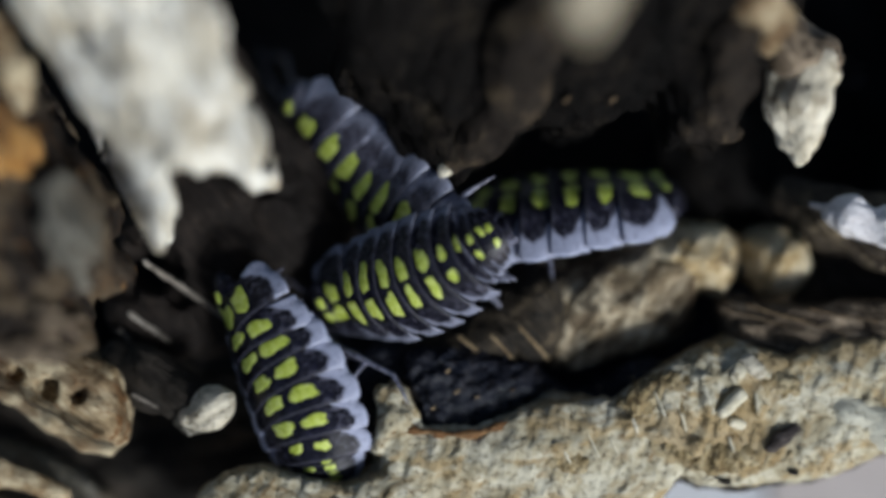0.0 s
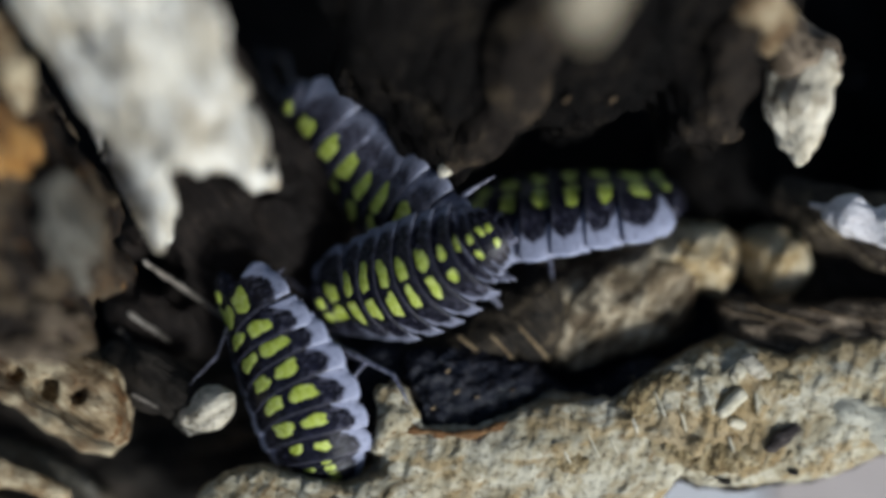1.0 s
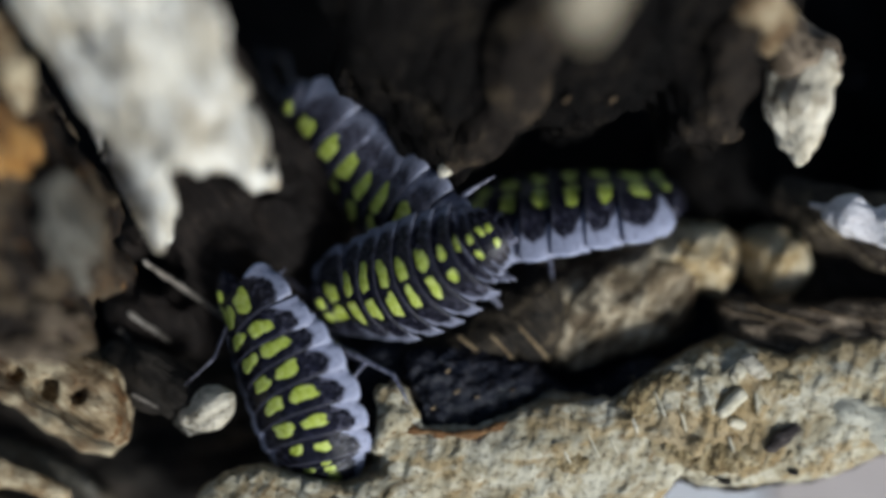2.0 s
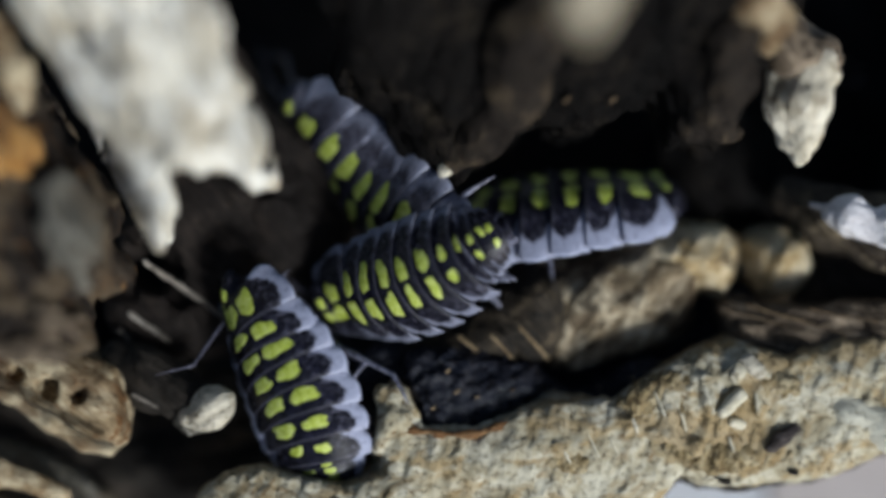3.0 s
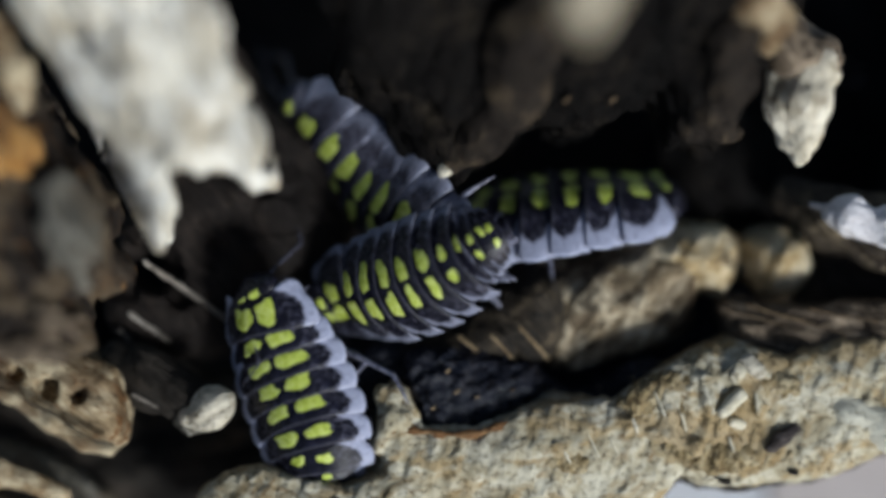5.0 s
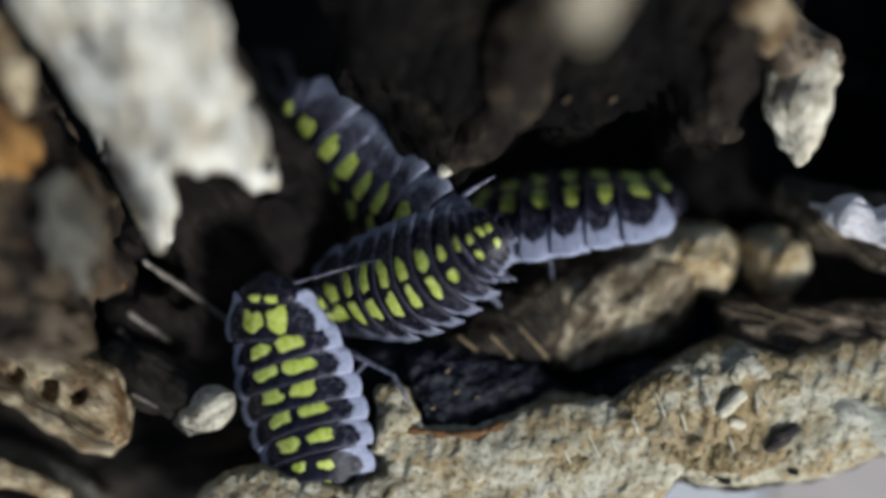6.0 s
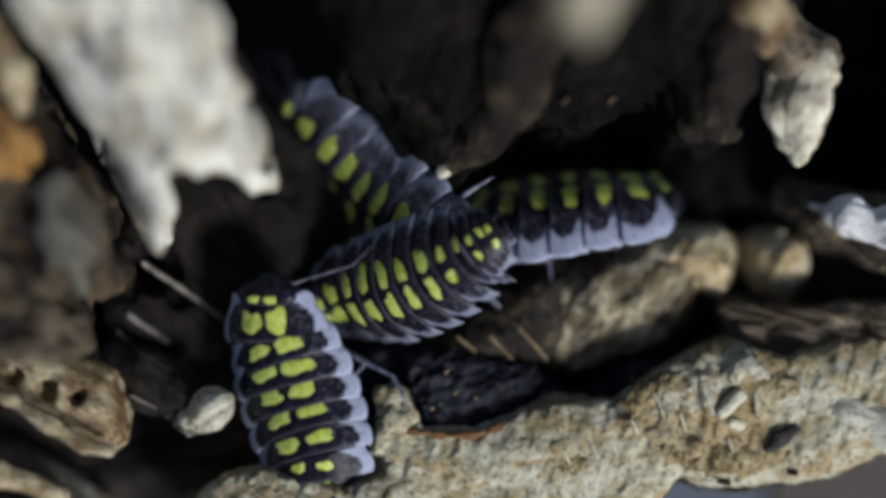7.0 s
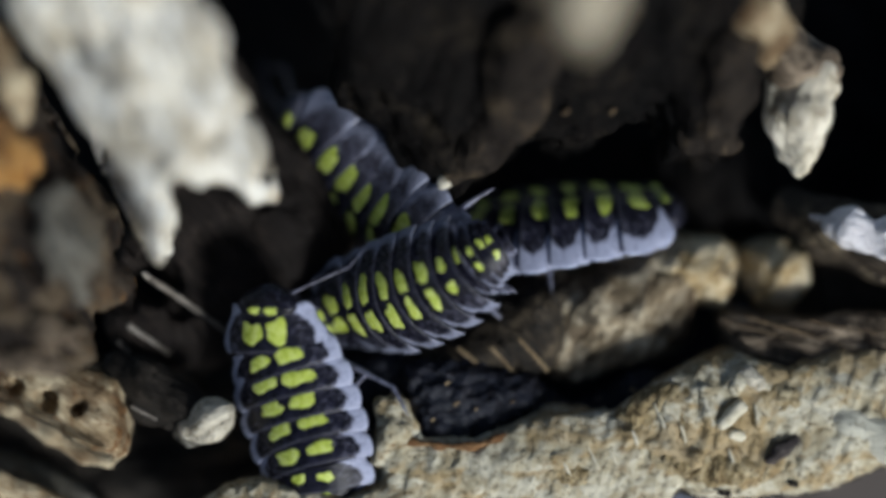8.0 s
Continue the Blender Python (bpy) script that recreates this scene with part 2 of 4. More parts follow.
def smin(a, b, k):
    h = np.clip(0.5 + 0.5 * (b - a) / k, 0, 1)
    return b * (1 - h) + a * h - k * h * (1 - h)


def chain(nodes, k=0.8):
    """A tapered rounded limb through nodes (x, y, z, radius)."""
    def field(p):
        d = None
        for (ax, ay, az, ar), (bx, by, bz, br) in zip(nodes, nodes[1:]):
            a, ab = np.array((ax, ay, az)), np.array((bx - ax, by - ay, bz - az))
            t = np.clip(((p - a) @ ab) / (ab @ ab), 0, 1)
            e = np.linalg.norm(p - a - t[:, None] * ab, axis=1) - (ar + (br - ar) * t)
            d = e if d is None else smin(d, e, k)
        return d
    lo = np.min([[n[i] - n[3] for i in range(3)] for n in nodes], 0)
    hi = np.max([[n[i] + n[3] for i in range(3)] for n in nodes], 0)
    return field, lo, hi


def outline_distance(x, y, outline):
    """Signed distance in the face to a closed outline, negative inside."""
    best = np.full(x.shape, 1e9)
    inside = np.zeros(x.shape, bool)
    for (ax, ay), (bx, by) in zip(outline, outline[1:] + outline[:1]):
        ex, ey = bx - ax, by - ay
        t = np.clip(((x - ax) * ex + (y - ay) * ey) / (ex * ex + ey * ey + 1e-9), 0, 1)
        best = np.minimum(best, np.hypot(x - ax - t * ex, y - ay - t * ey))
        if abs(ey) > 1e-9:
            inside ^= ((ay > y) != (by > y)) & (x < ax + ex * (y - ay) / ey)
    return np.where(inside, -best, best)


def plate(outline, z, slope_x=0.0, slope_y=0.0, thick=4.0, bulge=0.0, reach=5.0, middle=(0.0, 0.0)):
    """A slab with that outline in the face; its front lies at z at the point middle and slopes from there."""
    def field(p):
        x, y = p[:, 0], p[:, 1]
        e = outline_distance(x, y, outline)
        rise = bulge * (np.sqrt(np.clip(-e / reach, 0, 1)) - 1)
        front = z + slope_x * (x - middle[0]) + slope_y * (y - middle[1]) + rise
        f = np.abs(p[:, 2] - front + thick / 2) - thick / 2
        k = 0.8
        return -smin(-e, -f, k)
    xs, ys = [q[0] for q in outline], [q[1] for q in outline]
    corners = [z + slope_x * (x - middle[0]) + slope_y * (y - middle[1]) for x in (min(xs), max(xs)) for y in (min(ys), max(ys))]
    return field, np.array((min(xs), min(ys), min(corners) - thick - abs(bulge))), np.array((max(xs), max(ys), max(corners) + abs(bulge)))


def joined(*shapes, k=0.5):
    """Several shapes grown into one."""
    def field(p):
        d = shapes[0][0](p)
        for f, lo, hi in shapes[1:]:
            d = smin(d, f(p), k)
        return d
    return field, np.min([s[1] for s in shapes], 0), np.max([s[2] for s in shapes], 0)


def surface(field, lo, hi, h, rough=0.7, grain=0.0, along=6.0, across=1.4, lump=0.0, cracks=0.0, seed=1, fine=0.10, pits=()):
    """The skin of a field of signed distance as a mesh of quads (surface nets), roughened along the grain."""
    lo, hi = lo - rough - lump - 3 * h, hi + rough + lump + 3 * h
    n = np.ceil((hi - lo) / h).astype(int) + 1
    gx, gy, gz = [lo[i] + h * np.arange(n[i]) for i in range(3)]
    d = np.empty(n)
    for i, x in enumerate(gx):
        yy, zz = np.meshgrid(gy, gz, indexing='ij')
        p = np.stack([np.full(yy.size, x), yy.ravel(), zz.ravel()], 1)
        e = field(p)
        for (px, py, pz, pr) in pits:
            e = np.maximum(e, pr - np.linalg.norm((p - (px, py, pz)) * (1, 1, 0.45), axis=1))
        near = np.abs(e) < 2.2 * (rough + lump + cracks) + 2 * h
        if near.any():
            q = p[near]
            r = rough * fbm(grained(q, grain, along, across), seed, 3)
            if lump:
                r = r + lump * fbm(q / 5.5, seed + 7, 2)
            if cracks:
                line = np.abs(fbm(grained(q, grain, 1.3 * along, 2.2 * across), seed + 13, 2))
                r = r + cracks * np.clip(1 - line * 7, 0, 1)
            e[near] += 0.8 * r
        d[i] = e.reshape(n[1], n[2])
    d[0] = d[-1] = 1.0
    d[:, 0] = d[:, -1] = 1.0
    d[:, :, 0] = d[:, :, -1] = 1.0
    s = d < 0
    count = sum(s[a:n[0] - 1 + a, b:n[1] - 1 + b, c:n[2] - 1 + c].astype(np.int8) for a in (0, 1) for b in (0, 1) for c in (0, 1))
    cells = np.argwhere((count > 0) & (count < 8))
    index = np.full(n - 1, -1, np.int64)
    index[tuple(cells.T)] = np.arange(len(cells))
    total, weight = np.zeros((len(cells), 3)), np.zeros(len(cells))
    corner = [np.array((a, b, c)) for a in (0, 1) for b in (0, 1) for c in (0, 1)]
    for a in corner:
        for ax in range(3):
            if a[ax] == 0:
                b = a.copy()
                b[ax] = 1
                da, db = d[tuple((cells + a).T)], d[tuple((cells + b).T)]
                hit = (da < 0) != (db < 0)
                t = np.where(hit, da / np.where(hit, da - db, 1), 0)
                total += np.where(hit[:, None], a + t[:, None] * (b - a), 0)
                weight += hit
    verts = lo + h * (cells + total / weight[:, None])
    quads = []
    for ax in range(3):
        u, v = (ax + 1) % 3, (ax + 2) % 3
        step = np.eye(3, dtype=int)
        a = s[tuple(slice(0, -1) if i == ax else slice(1, -1) for i in range(3))]
        b = s[tuple(slice(1, None) if i == ax else slice(1, -1) for i in range(3))]
        at = np.argwhere(a != b)
        flip = a[tuple(at.T)]
        at = at + 1 - step[ax]
        ring = [index[tuple((at - o).T)] for o in (0 * step[u], step[u], step[u] + step[v], step[v])]
        q = np.stack(ring, 1)
        q[~flip] = q[~flip][:, ::-1]
        quads.append(q)
    quads = np.concatenate(quads)
    quads = quads[(quads >= 0).all(1)]
    e1, e2 = verts[quads[:, 2]] - verts[quads[:, 0]], verts[quads[:, 3]] - verts[quads[:, 1]]
    fn = np.cross(e1, e2)
    vn = np.zeros_like(verts)
    for c in range(4):
        np.add.at(vn, quads[:, c], fn)
    vn /= np.linalg.norm(vn, axis=1)[:, None] + 1e-12
    if fine:
        verts = verts + vn * (fine * fbm(grained(verts, grain, 2.2, 0.5), seed + 3, 2))[:, None]
    return verts, quads


def mesh_of(name, verts, quads, centre=(0, 0, 0)):
    me = bpy.data.meshes.new(name)
    me.from_pydata(((verts - np.array(centre)) * MM).tolist(), [], quads.tolist())
    me.polygons.foreach_set("use_smooth", [True] * len(quads))
    me.update()
    return me


SKINS = {}


def seat(skin, x, y, lift=0.0):
    """A place on the front of a wooden part that is already built."""
    v = SKINS[skin]
    near = v[(np.abs(v[:, 0] - x) < 0.5) & (np.abs(v[:, 1] - y) < 0.5)]
    return (x, y, (float(np.max(near[:, 2])) if len(near) else 0.0) + lift)


def wooden(name, shape, material, parent, h=0.35, label="", **how):
    verts, quads = surface(*shape, h, **how)
    SKINS[name] = verts
    return part(name, mesh_of(name, verts, quads), material, parent, label)


def thing(name, label, category, m=FACE, **more):
    ob = new(name)
    ob.empty_display_size = 0.005
    ob.matrix_world = m
    return tagged(ob, label, category, **more)


# ---- table ----
def table_top():
    bm = bmesh.new()
    bmesh.ops.create_cube(bm, size=1.0, matrix=Matrix.Translation((0, 0.1, -0.0125)) @ Matrix.Diagonal((1.4, 0.9, 0.025, 1)))
    bmesh.ops.bevel(bm, geom=bm.edges[:], offset=0.003, segments=3, affect='EDGES')
    ob = part("table", bm, table_material(), None)
    tagged(ob, "white painted table top under the rotten log", "table", kind="structure")


table_top()


def paper(name, tone):
    n = Nodes(name)
    m = n.noise(n.mapped((4, 4, 4)), 5, 0.6)
    f = n.noise(n.mapped((0.4, 0.6, 0.4)), 3, 0.6)
    n.bump(f, 0.2, 0.05)
    return n.done(n.ramp(m, [(0.3, tuple(0.85 * c for c in tone)), (0.7, tone)]), 0.7, 0.3)


def card(label, material, wide, deep, x, y, z):
    """A stiff sheet with rounded corners lying on the table."""
    bm = bmesh.new()
    bmesh.ops.create_cube(bm, size=1.0, matrix=Matrix.Diagonal((wide, deep, 0.0004, 1)))
    upright = [e for e in bm.edges if abs(e.verts[0].co.z - e.verts[1].co.z) > 1e-5]
    bmesh.ops.bevel(bm, geom=upright, offset=0.004, segments=4, affect='EDGES')
    ob = part("card", bm, material, None)
    ob.location = (x, y, z)
    return tagged(ob, label, "card", group="cards on the table")


card("pale beige card lying on the white table", paper("beige_card", (0.78, 0.70, 0.67)), 0.12, 0.10, 0.090, 0.0, 0.0003)
# Three sheets added in place of the shade that passes over the table.
grey_stand_in = card("blue-grey stand-in sheet that darkens the table as it slides in", paper("grey_stand_in", (0.20, 0.22, 0.27)), 0.10, 0.10, 0.26, 0.0, 0.0008)
taupe_stand_in = card("taupe stand-in sheet that darkens the table as it slides in", paper("taupe_stand_in", (0.17, 0.145, 0.13)), 0.12, 0.10, 0.34, 0.0, 0.0013)
dark_stand_in = card("very dark brown stand-in sheet that darkens the table for a moment", paper("dark_stand_in", (0.022, 0.018, 0.016)), 0.12, 0.10, 0.42, 0.0, 0.0018)
SLIDES = [(grey_stand_in, [(0.0, 0.26, 0.0, 0.0008), (6.05, 0.26, 0.0, 0.0008), (6.3, 0.067, 0.0, 0.0008), (8.0, 0.067, 0.0, 0.0008)]),
          (taupe_stand_in, [(0.0, 0.34, 0.0, 0.0013), (6.05, 0.34, 0.0, 0.0013), (6.3, 0.090, 0.0, 0.0013), (8.0, 0.090, 0.0, 0.0013)]),
          (dark_stand_in, [(0.0, 0.42, 0.0, 0.0018), (6.05, 0.42, 0.0, 0.0018), (6.3, 0.090, 0.0, 0.0018), (6.75, 0.090, 0.0, 0.0018), (7.15, 0.42, 0.0, 0.0018), (8.0, 0.42, 0.0, 0.0018)])]

# ---- the rotten log ----
log = thing("rotten_log", "hollow rotten log with a pale ragged ledge, a wet hollow and dark cavities", "log")
# Back sheet whose colour holds the shade of the hollow.
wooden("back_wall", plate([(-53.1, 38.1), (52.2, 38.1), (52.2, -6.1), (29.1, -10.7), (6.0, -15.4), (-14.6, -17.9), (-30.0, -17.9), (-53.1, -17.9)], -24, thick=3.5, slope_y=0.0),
       cavity_shade, log, h=0.9, rough=1.6, lump=1.6, grain=140, seed=2, fine=0.3)
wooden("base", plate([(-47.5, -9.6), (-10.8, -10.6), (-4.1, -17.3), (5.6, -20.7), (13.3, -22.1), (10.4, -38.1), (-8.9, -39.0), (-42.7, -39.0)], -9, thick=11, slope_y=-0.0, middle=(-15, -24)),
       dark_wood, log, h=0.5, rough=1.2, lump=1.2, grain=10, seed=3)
wooden("ledge", joined(plate([(-20.2, -20.2), (-17.4, -18.2), (-14.4, -17.5), (-11.7, -18.3), (-8.0, -19.1), (-5.3, -17.9), (-5.2, -11.9), (-3.9, -10.4), (-2.7, -11.5), (-1.8, -14.3), (2.6, -14.9), (5.3, -13.5), (8.6, -11.9), (14.1, -12.1), (18.2, -9.2), (23.7, -7.3), (28.3, -8.8), (32.9, -7.3), (41.2, -7.3), (41.2, -16.1), (35.7, -17.1), (32.0, -18.7), (23.7, -19.6), (21.0, -19.6), (19.7, -18.7), (18.2, -20.4), (13.6, -23.9), (-18.6, -24.8)], 0.5, slope_y=0.04, slope_x=-0.06, thick=5, bulge=1.3, reach=2.5, middle=(12, -15)),
       chain([(17.7, -11.4, 0.1, 0.25), (18.4, -13.3, 0.3, 0.4), (18.9, -14.9, 0.3, 0.2)]), chain([(21.1, -10.5, -0.2, 0.3), (21.7, -12.4, 0.1, 0.45), (22.6, -14.1, 0.1, 0.5)]),
       chain([(23.8, -10.1, -0.6, 1.0), (25.4, -9.6, -0.6, 0.9)]), chain([(25.6, -11.5, -0.1, 0.25), (25.7, -13.3, 0.1, 0.3)]), chain([(29.4, -9.2, -1, 0.8), (33.2, -10.4, -1.4, 0.9), (37.9, -10.7, -1.8, 0.9)]),
       chain([(-4.6, -11.9, -0.3, 1.2), (-3.9, -13.8, 0, 1.5), (-5.2, -16.1, 0, 1.2)]), chain([(14.5, -14.0, 0, 0.5), (20.5, -16.1, 0.2, 0.6)]), chain([(3.5, -16.5, 0, 0.6), (9.9, -16.0, 0.2, 0.8)])),
       ledge_wood, log, h=0.22, rough=0.22, lump=0.55, cracks=0.28, grain=75, along=2.0, across=0.8, seed=5, fine=0.12, label="pale crumbly wood ledge")
# Brown porous layers laid bare on the ledge.
for k, outline in enumerate([[(14.0, -12.6), (15.5, -10.9), (18.3, -9.9), (20.6, -9.6), (21.2, -11.5), (22.0, -13.8), (20.0, -14.6), (17.0, -14.2), (15.0, -14.0)],
                             [(25.2, -10.6), (27.5, -9.9), (29.6, -10.6), (29.8, -12.0), (27.6, -13.0), (25.6, -12.6)],
                             [(16.5, -15.4), (20.5, -15.3), (24.8, -15.6), (30.0, -16.2), (29.0, -17.4), (25.5, -18.4), (22.0, -18.6), (19.6, -17.8), (17.0, -16.8)],
                             [(6.5, -16.2), (10.0, -15.6), (12.8, -16.6), (12.0, -18.6), (8.5, -18.8)]]):
    wooden("porous_layer", plate(outline, 0.85, slope_y=0.04, slope_x=-0.06, thick=1.6, bulge=0.7, reach=2.0, middle=(12, -15)), porous_wood, log, h=0.16, rough=0.3, lump=0.45, cracks=0.25, grain=75, along=1.8, across=0.6, seed=110 + k, fine=0.12, label="brown porous wood layer")
    SKINS["ledge"] = np.vstack([SKINS["ledge"], SKINS["porous_layer"]])
# Thin pale ribs standing across the ledge: foot, lean, length, radius.
for k, (foot, lean, run, r) in enumerate([((18.0, -13.5, 0), -0.45, 1.9, 0.20), ((22.0, -13.3, 0), -0.35, 2.1, 0.24), ((12.7, -16.9, 0), -0.5, 1.8, 0.16), ((14.4, -16.9, 0), -0.55, 1.5, 0.14),
                                          ((15.9, -15.1, 0), -0.4, 1.3, 0.13), ((19.8, -14.9, 0), -0.3, 1.5, 0.15), ((25.6, -13.5, 0), -0.1, 1.7, 0.15), ((10.4, -17.5, 0), -0.5, 1.4, 0.13), ((23.7, -16.5, 0), -0.35, 1.2, 0.12), ((7.2, -18.8, 0), -0.4, 1.3, 0.14)]):
    ends = [seat("ledge", foot[0] + lean * run * t, foot[1] + run * t, -0.75 * r) for t in (0.0, 0.5, 1.0)]
    wooden("rib", chain([(*ends[0], 0.5 * r), (*ends[1], 1.0 * r), (*ends[2], 0.7 * r)], k=0.05), rib_wood, log, h=0.09, rough=0.5 * r, grain=110, along=1.0, across=0.3, seed=100 + k, fine=0.02)
wooden("rust_rim", chain([(-4.4, -14.7, 0.9, 0.12), (-2.6, -14.7, 0.9, 0.2), (-0.4, -15.0, 0.8, 0.22), (2.2, -15.1, 0.7, 0.24), (4.4, -14.4, 0.6, 0.18), (6.4, -13.3, 0.5, 0.1)]), rim_wood, log, h=0.15, rough=0.2, along=1.0, across=0.6, seed=4, label="rusty stain along the ledge")
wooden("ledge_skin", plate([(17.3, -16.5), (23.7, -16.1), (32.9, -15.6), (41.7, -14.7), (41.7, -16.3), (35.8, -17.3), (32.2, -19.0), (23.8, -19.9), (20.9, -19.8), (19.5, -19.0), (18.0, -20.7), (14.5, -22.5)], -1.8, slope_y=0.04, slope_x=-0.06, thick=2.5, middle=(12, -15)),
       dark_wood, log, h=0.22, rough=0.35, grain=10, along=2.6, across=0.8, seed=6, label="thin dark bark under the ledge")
wooden("pale_vein", chain([(30.9, -12.2, -1, 0.5), (33.2, -13.2, -1.5, 1.4), (37.0, -14.6, -2, 2.0), (41.7, -16.0, -2.4, 2.1)]), vein_wood, log, h=0.25, rough=0.25, grain=-25, seed=8, label="smooth grey-white strip of wood")
wooden("wet_hollow", plate([(-10.6, -9.4), (-2.1, -7.2), (6.0, -9.0), (12.0, -10.6), (19.0, -9.9), (24.8, -7.6), (25.7, -9.4), (15.8, -13.6), (5.5, -16.4), (2.2, -17.4), (-4.0, -16.4)], -4.0, slope_x=-0.07, slope_y=0.05, thick=5, bulge=1.2, middle=(8, -11)),
       wet_wood, log, h=0.22, rough=0.8, lump=1.5, cracks=0.3, grain=30, along=2.0, across=1.3, seed=7, label="blue-black wet wood")
wooden("wet_knot", plate([(-3.0, -8.6), (0.5, -8.0), (4.0, -8.9), (7.6, -9.4), (8.6, -10.8), (8.0, -12.2), (5.4, -13.2), (3.4, -14.6), (0.6, -14.9), (-1.6, -14.6), (-2.4, -12.6), (-3.2, -10.6)], -0.6, slope_x=-0.10, slope_y=-0.12, thick=5, bulge=1.6, reach=2.2, middle=(2, -11.5)),
       wet_wood, log, h=0.2, rough=0.5, lump=0.8, cracks=0.25, grain=30, along=1.4, across=0.9, seed=11, label="bulging blue-black wet knot")
# Sheet added behind the ridge so the shaded gap stays dark.
wooden("gap_floor", plate([(4, -5), (27, -3), (28, -11), (14, -14.5), (3, -14)], -9.5, thick=5), wet_wood, log, h=0.5, rough=0.8, lump=0.6, seed=18)
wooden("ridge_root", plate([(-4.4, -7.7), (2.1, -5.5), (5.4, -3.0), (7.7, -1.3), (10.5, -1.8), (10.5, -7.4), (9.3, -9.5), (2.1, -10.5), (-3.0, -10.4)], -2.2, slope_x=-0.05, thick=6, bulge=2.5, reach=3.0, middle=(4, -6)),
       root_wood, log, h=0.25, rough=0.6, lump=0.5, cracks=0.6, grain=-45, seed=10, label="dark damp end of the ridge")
wooden("ridge", plate([(6.8, -3.0), (8.7, -1.6), (12.9, -1.0), (17.2, 0.5), (20.9, 1.0), (21.9, -1.8), (21.9, -4.2), (21.4, -6.8), (18.1, -8.5), (13.4, -9.3), (8.7, -9.3), (7.6, -7.0)], -3.6, slope_x=0.06, slope_y=-0.1, thick=7, bulge=3.6, reach=4.0, middle=(12, -4)),
       ridge_wood, log, h=0.23, rough=0.6, lump=1.1, cracks=0.5, grain=60, along=5.0, across=1.8, seed=9, label="brown ridge of half-rotten wood")
wooden("ridge_crest", plate([(13.9, -0.7), (18.7, 1.6), (23.6, 1.9), (25.0, 0.0), (24.8, -2.3), (23.5, -4.1), (21.0, -3.7), (17.2, -2.1)], -4.2, slope_x=0.1, thick=5, bulge=3.0, reach=3.0, middle=(20, 0)),
       crest_wood, log, h=0.22, rough=0.4, lump=0.9, cracks=0.5, grain=60, along=4.0, across=1.6, seed=12, label="honey-coloured broken crest of the ridge")
wooden("ridge_end", plate([(25.5, 0.8), (28.7, 1.9), (30.8, 0.8), (31.3, -1.9), (29.7, -3.9), (26.1, -4.2)], -5.2, slope_x=0.1, thick=5, bulge=3.0, reach=2.6, middle=(28, 0)),
       crest_wood, log, h=0.25, rough=0.4, lump=0.9, cracks=0.5, grain=75, along=4.0, across=1.6, seed=14)
wooden("side_wood", plate([(22.9, -3.8), (30.5, -4.8), (45.0, -3.8), (45.0, -11.5), (29.6, -10.0), (24.3, -8.8)], -2.8, slope_x=0.12, slope_y=-0.1, thick=6, bulge=1.5, middle=(24, -5)),
       damp_wood, log, h=0.3, rough=0.7, cracks=0.5, grain=-12, seed=13)
# Block added out of view to keep the sun off the back wall.
wooden("outer_flank", plate([(31, 3), (40, 3), (43, 14), (70, 16), (70, -16), (32, -13)], -7, thick=18), dark_wood, log, h=0.9, rough=0.8, lump=0.8, seed=16, label="unseen block added to shade the back wall")
wooden("side_branch", chain([(29.3, 4.6, -7, 1.7), (32.4, 2.5, -5.5, 2.6), (36.5, 1.4, -4.5, 3.0), (43.9, -0.4, -4, 3.4)]), brown_wood, log, h=0.35, rough=0.7, grain=-20, seed=15)
wooden("mould", chain([(30.7, 3.7, -3.4, 0.4), (32.0, 3.1, -2.6, 0.7), (33.5, 2.7, -1.9, 1.3), (35.0, 2.0, -1.3, 1.3), (37.0, 1.7, -0.8, 1.8), (42.1, 0.1, 0, 2.0)]), white_mould, log, h=0.2, rough=0.5, lump=0.5, cracks=0.3, grain=-20, along=2.5, seed=17, label="white mould on the branch")
# Side wall and overhang get their shade from shade_wood's colour.
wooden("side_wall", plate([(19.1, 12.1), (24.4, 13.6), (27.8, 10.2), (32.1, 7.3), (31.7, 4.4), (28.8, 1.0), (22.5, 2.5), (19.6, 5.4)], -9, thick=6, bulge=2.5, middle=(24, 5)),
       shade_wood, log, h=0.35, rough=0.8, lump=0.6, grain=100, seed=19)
wooden("lump_top", chain([(26.5, 19.1, 3, 1.2), (27.3, 17.0, 3.4, 1.8), (29.3, 16.0, 3.6, 1.5), (31.0, 15.4, 3.2, 0.9), (27.6, 15.2, 4.4, 1.5), (29.0, 14.7, 5.2, 0.9)], k=1.0), damp_wood, log, h=0.25, rough=0.5, lump=0.5, cracks=0.4, grain=60, seed=20, label="brown weathered top of the lump")
wooden("pale_lump", joined(chain([(27.5, 14.2, 3.5, 1.2), (29.6, 14.6, 4, 1.6), (30.6, 13.8, 3.6, 1.1)]), chain([(29.8, 14.0, 4, 1.9), (28.8, 11.8, 4, 2.2), (28.9, 9.6, 3.4, 1.5), (28.7, 7.6, 3, 0.6)]), chain([(27.2, 14.1, 3.5, 1.4), (27.2, 11.6, 3.2, 1.5), (27.6, 9.0, 2.6, 0.8)]), k=0.9), cream_wood, log, h=0.2, rough=0.35, lump=0.35, cracks=0.2, grain=85, along=5.0, seed=21, label="pale cream broken wood lump")
wooden("lump_tip", chain([(24.3, 19.3, 10, 2.2), (25.5, 17.9, 9, 1.6), (25.6, 15.6, 7, 0.8)]), ochre_wood, log, h=0.3, rough=0.5, grain=85, seed=22)
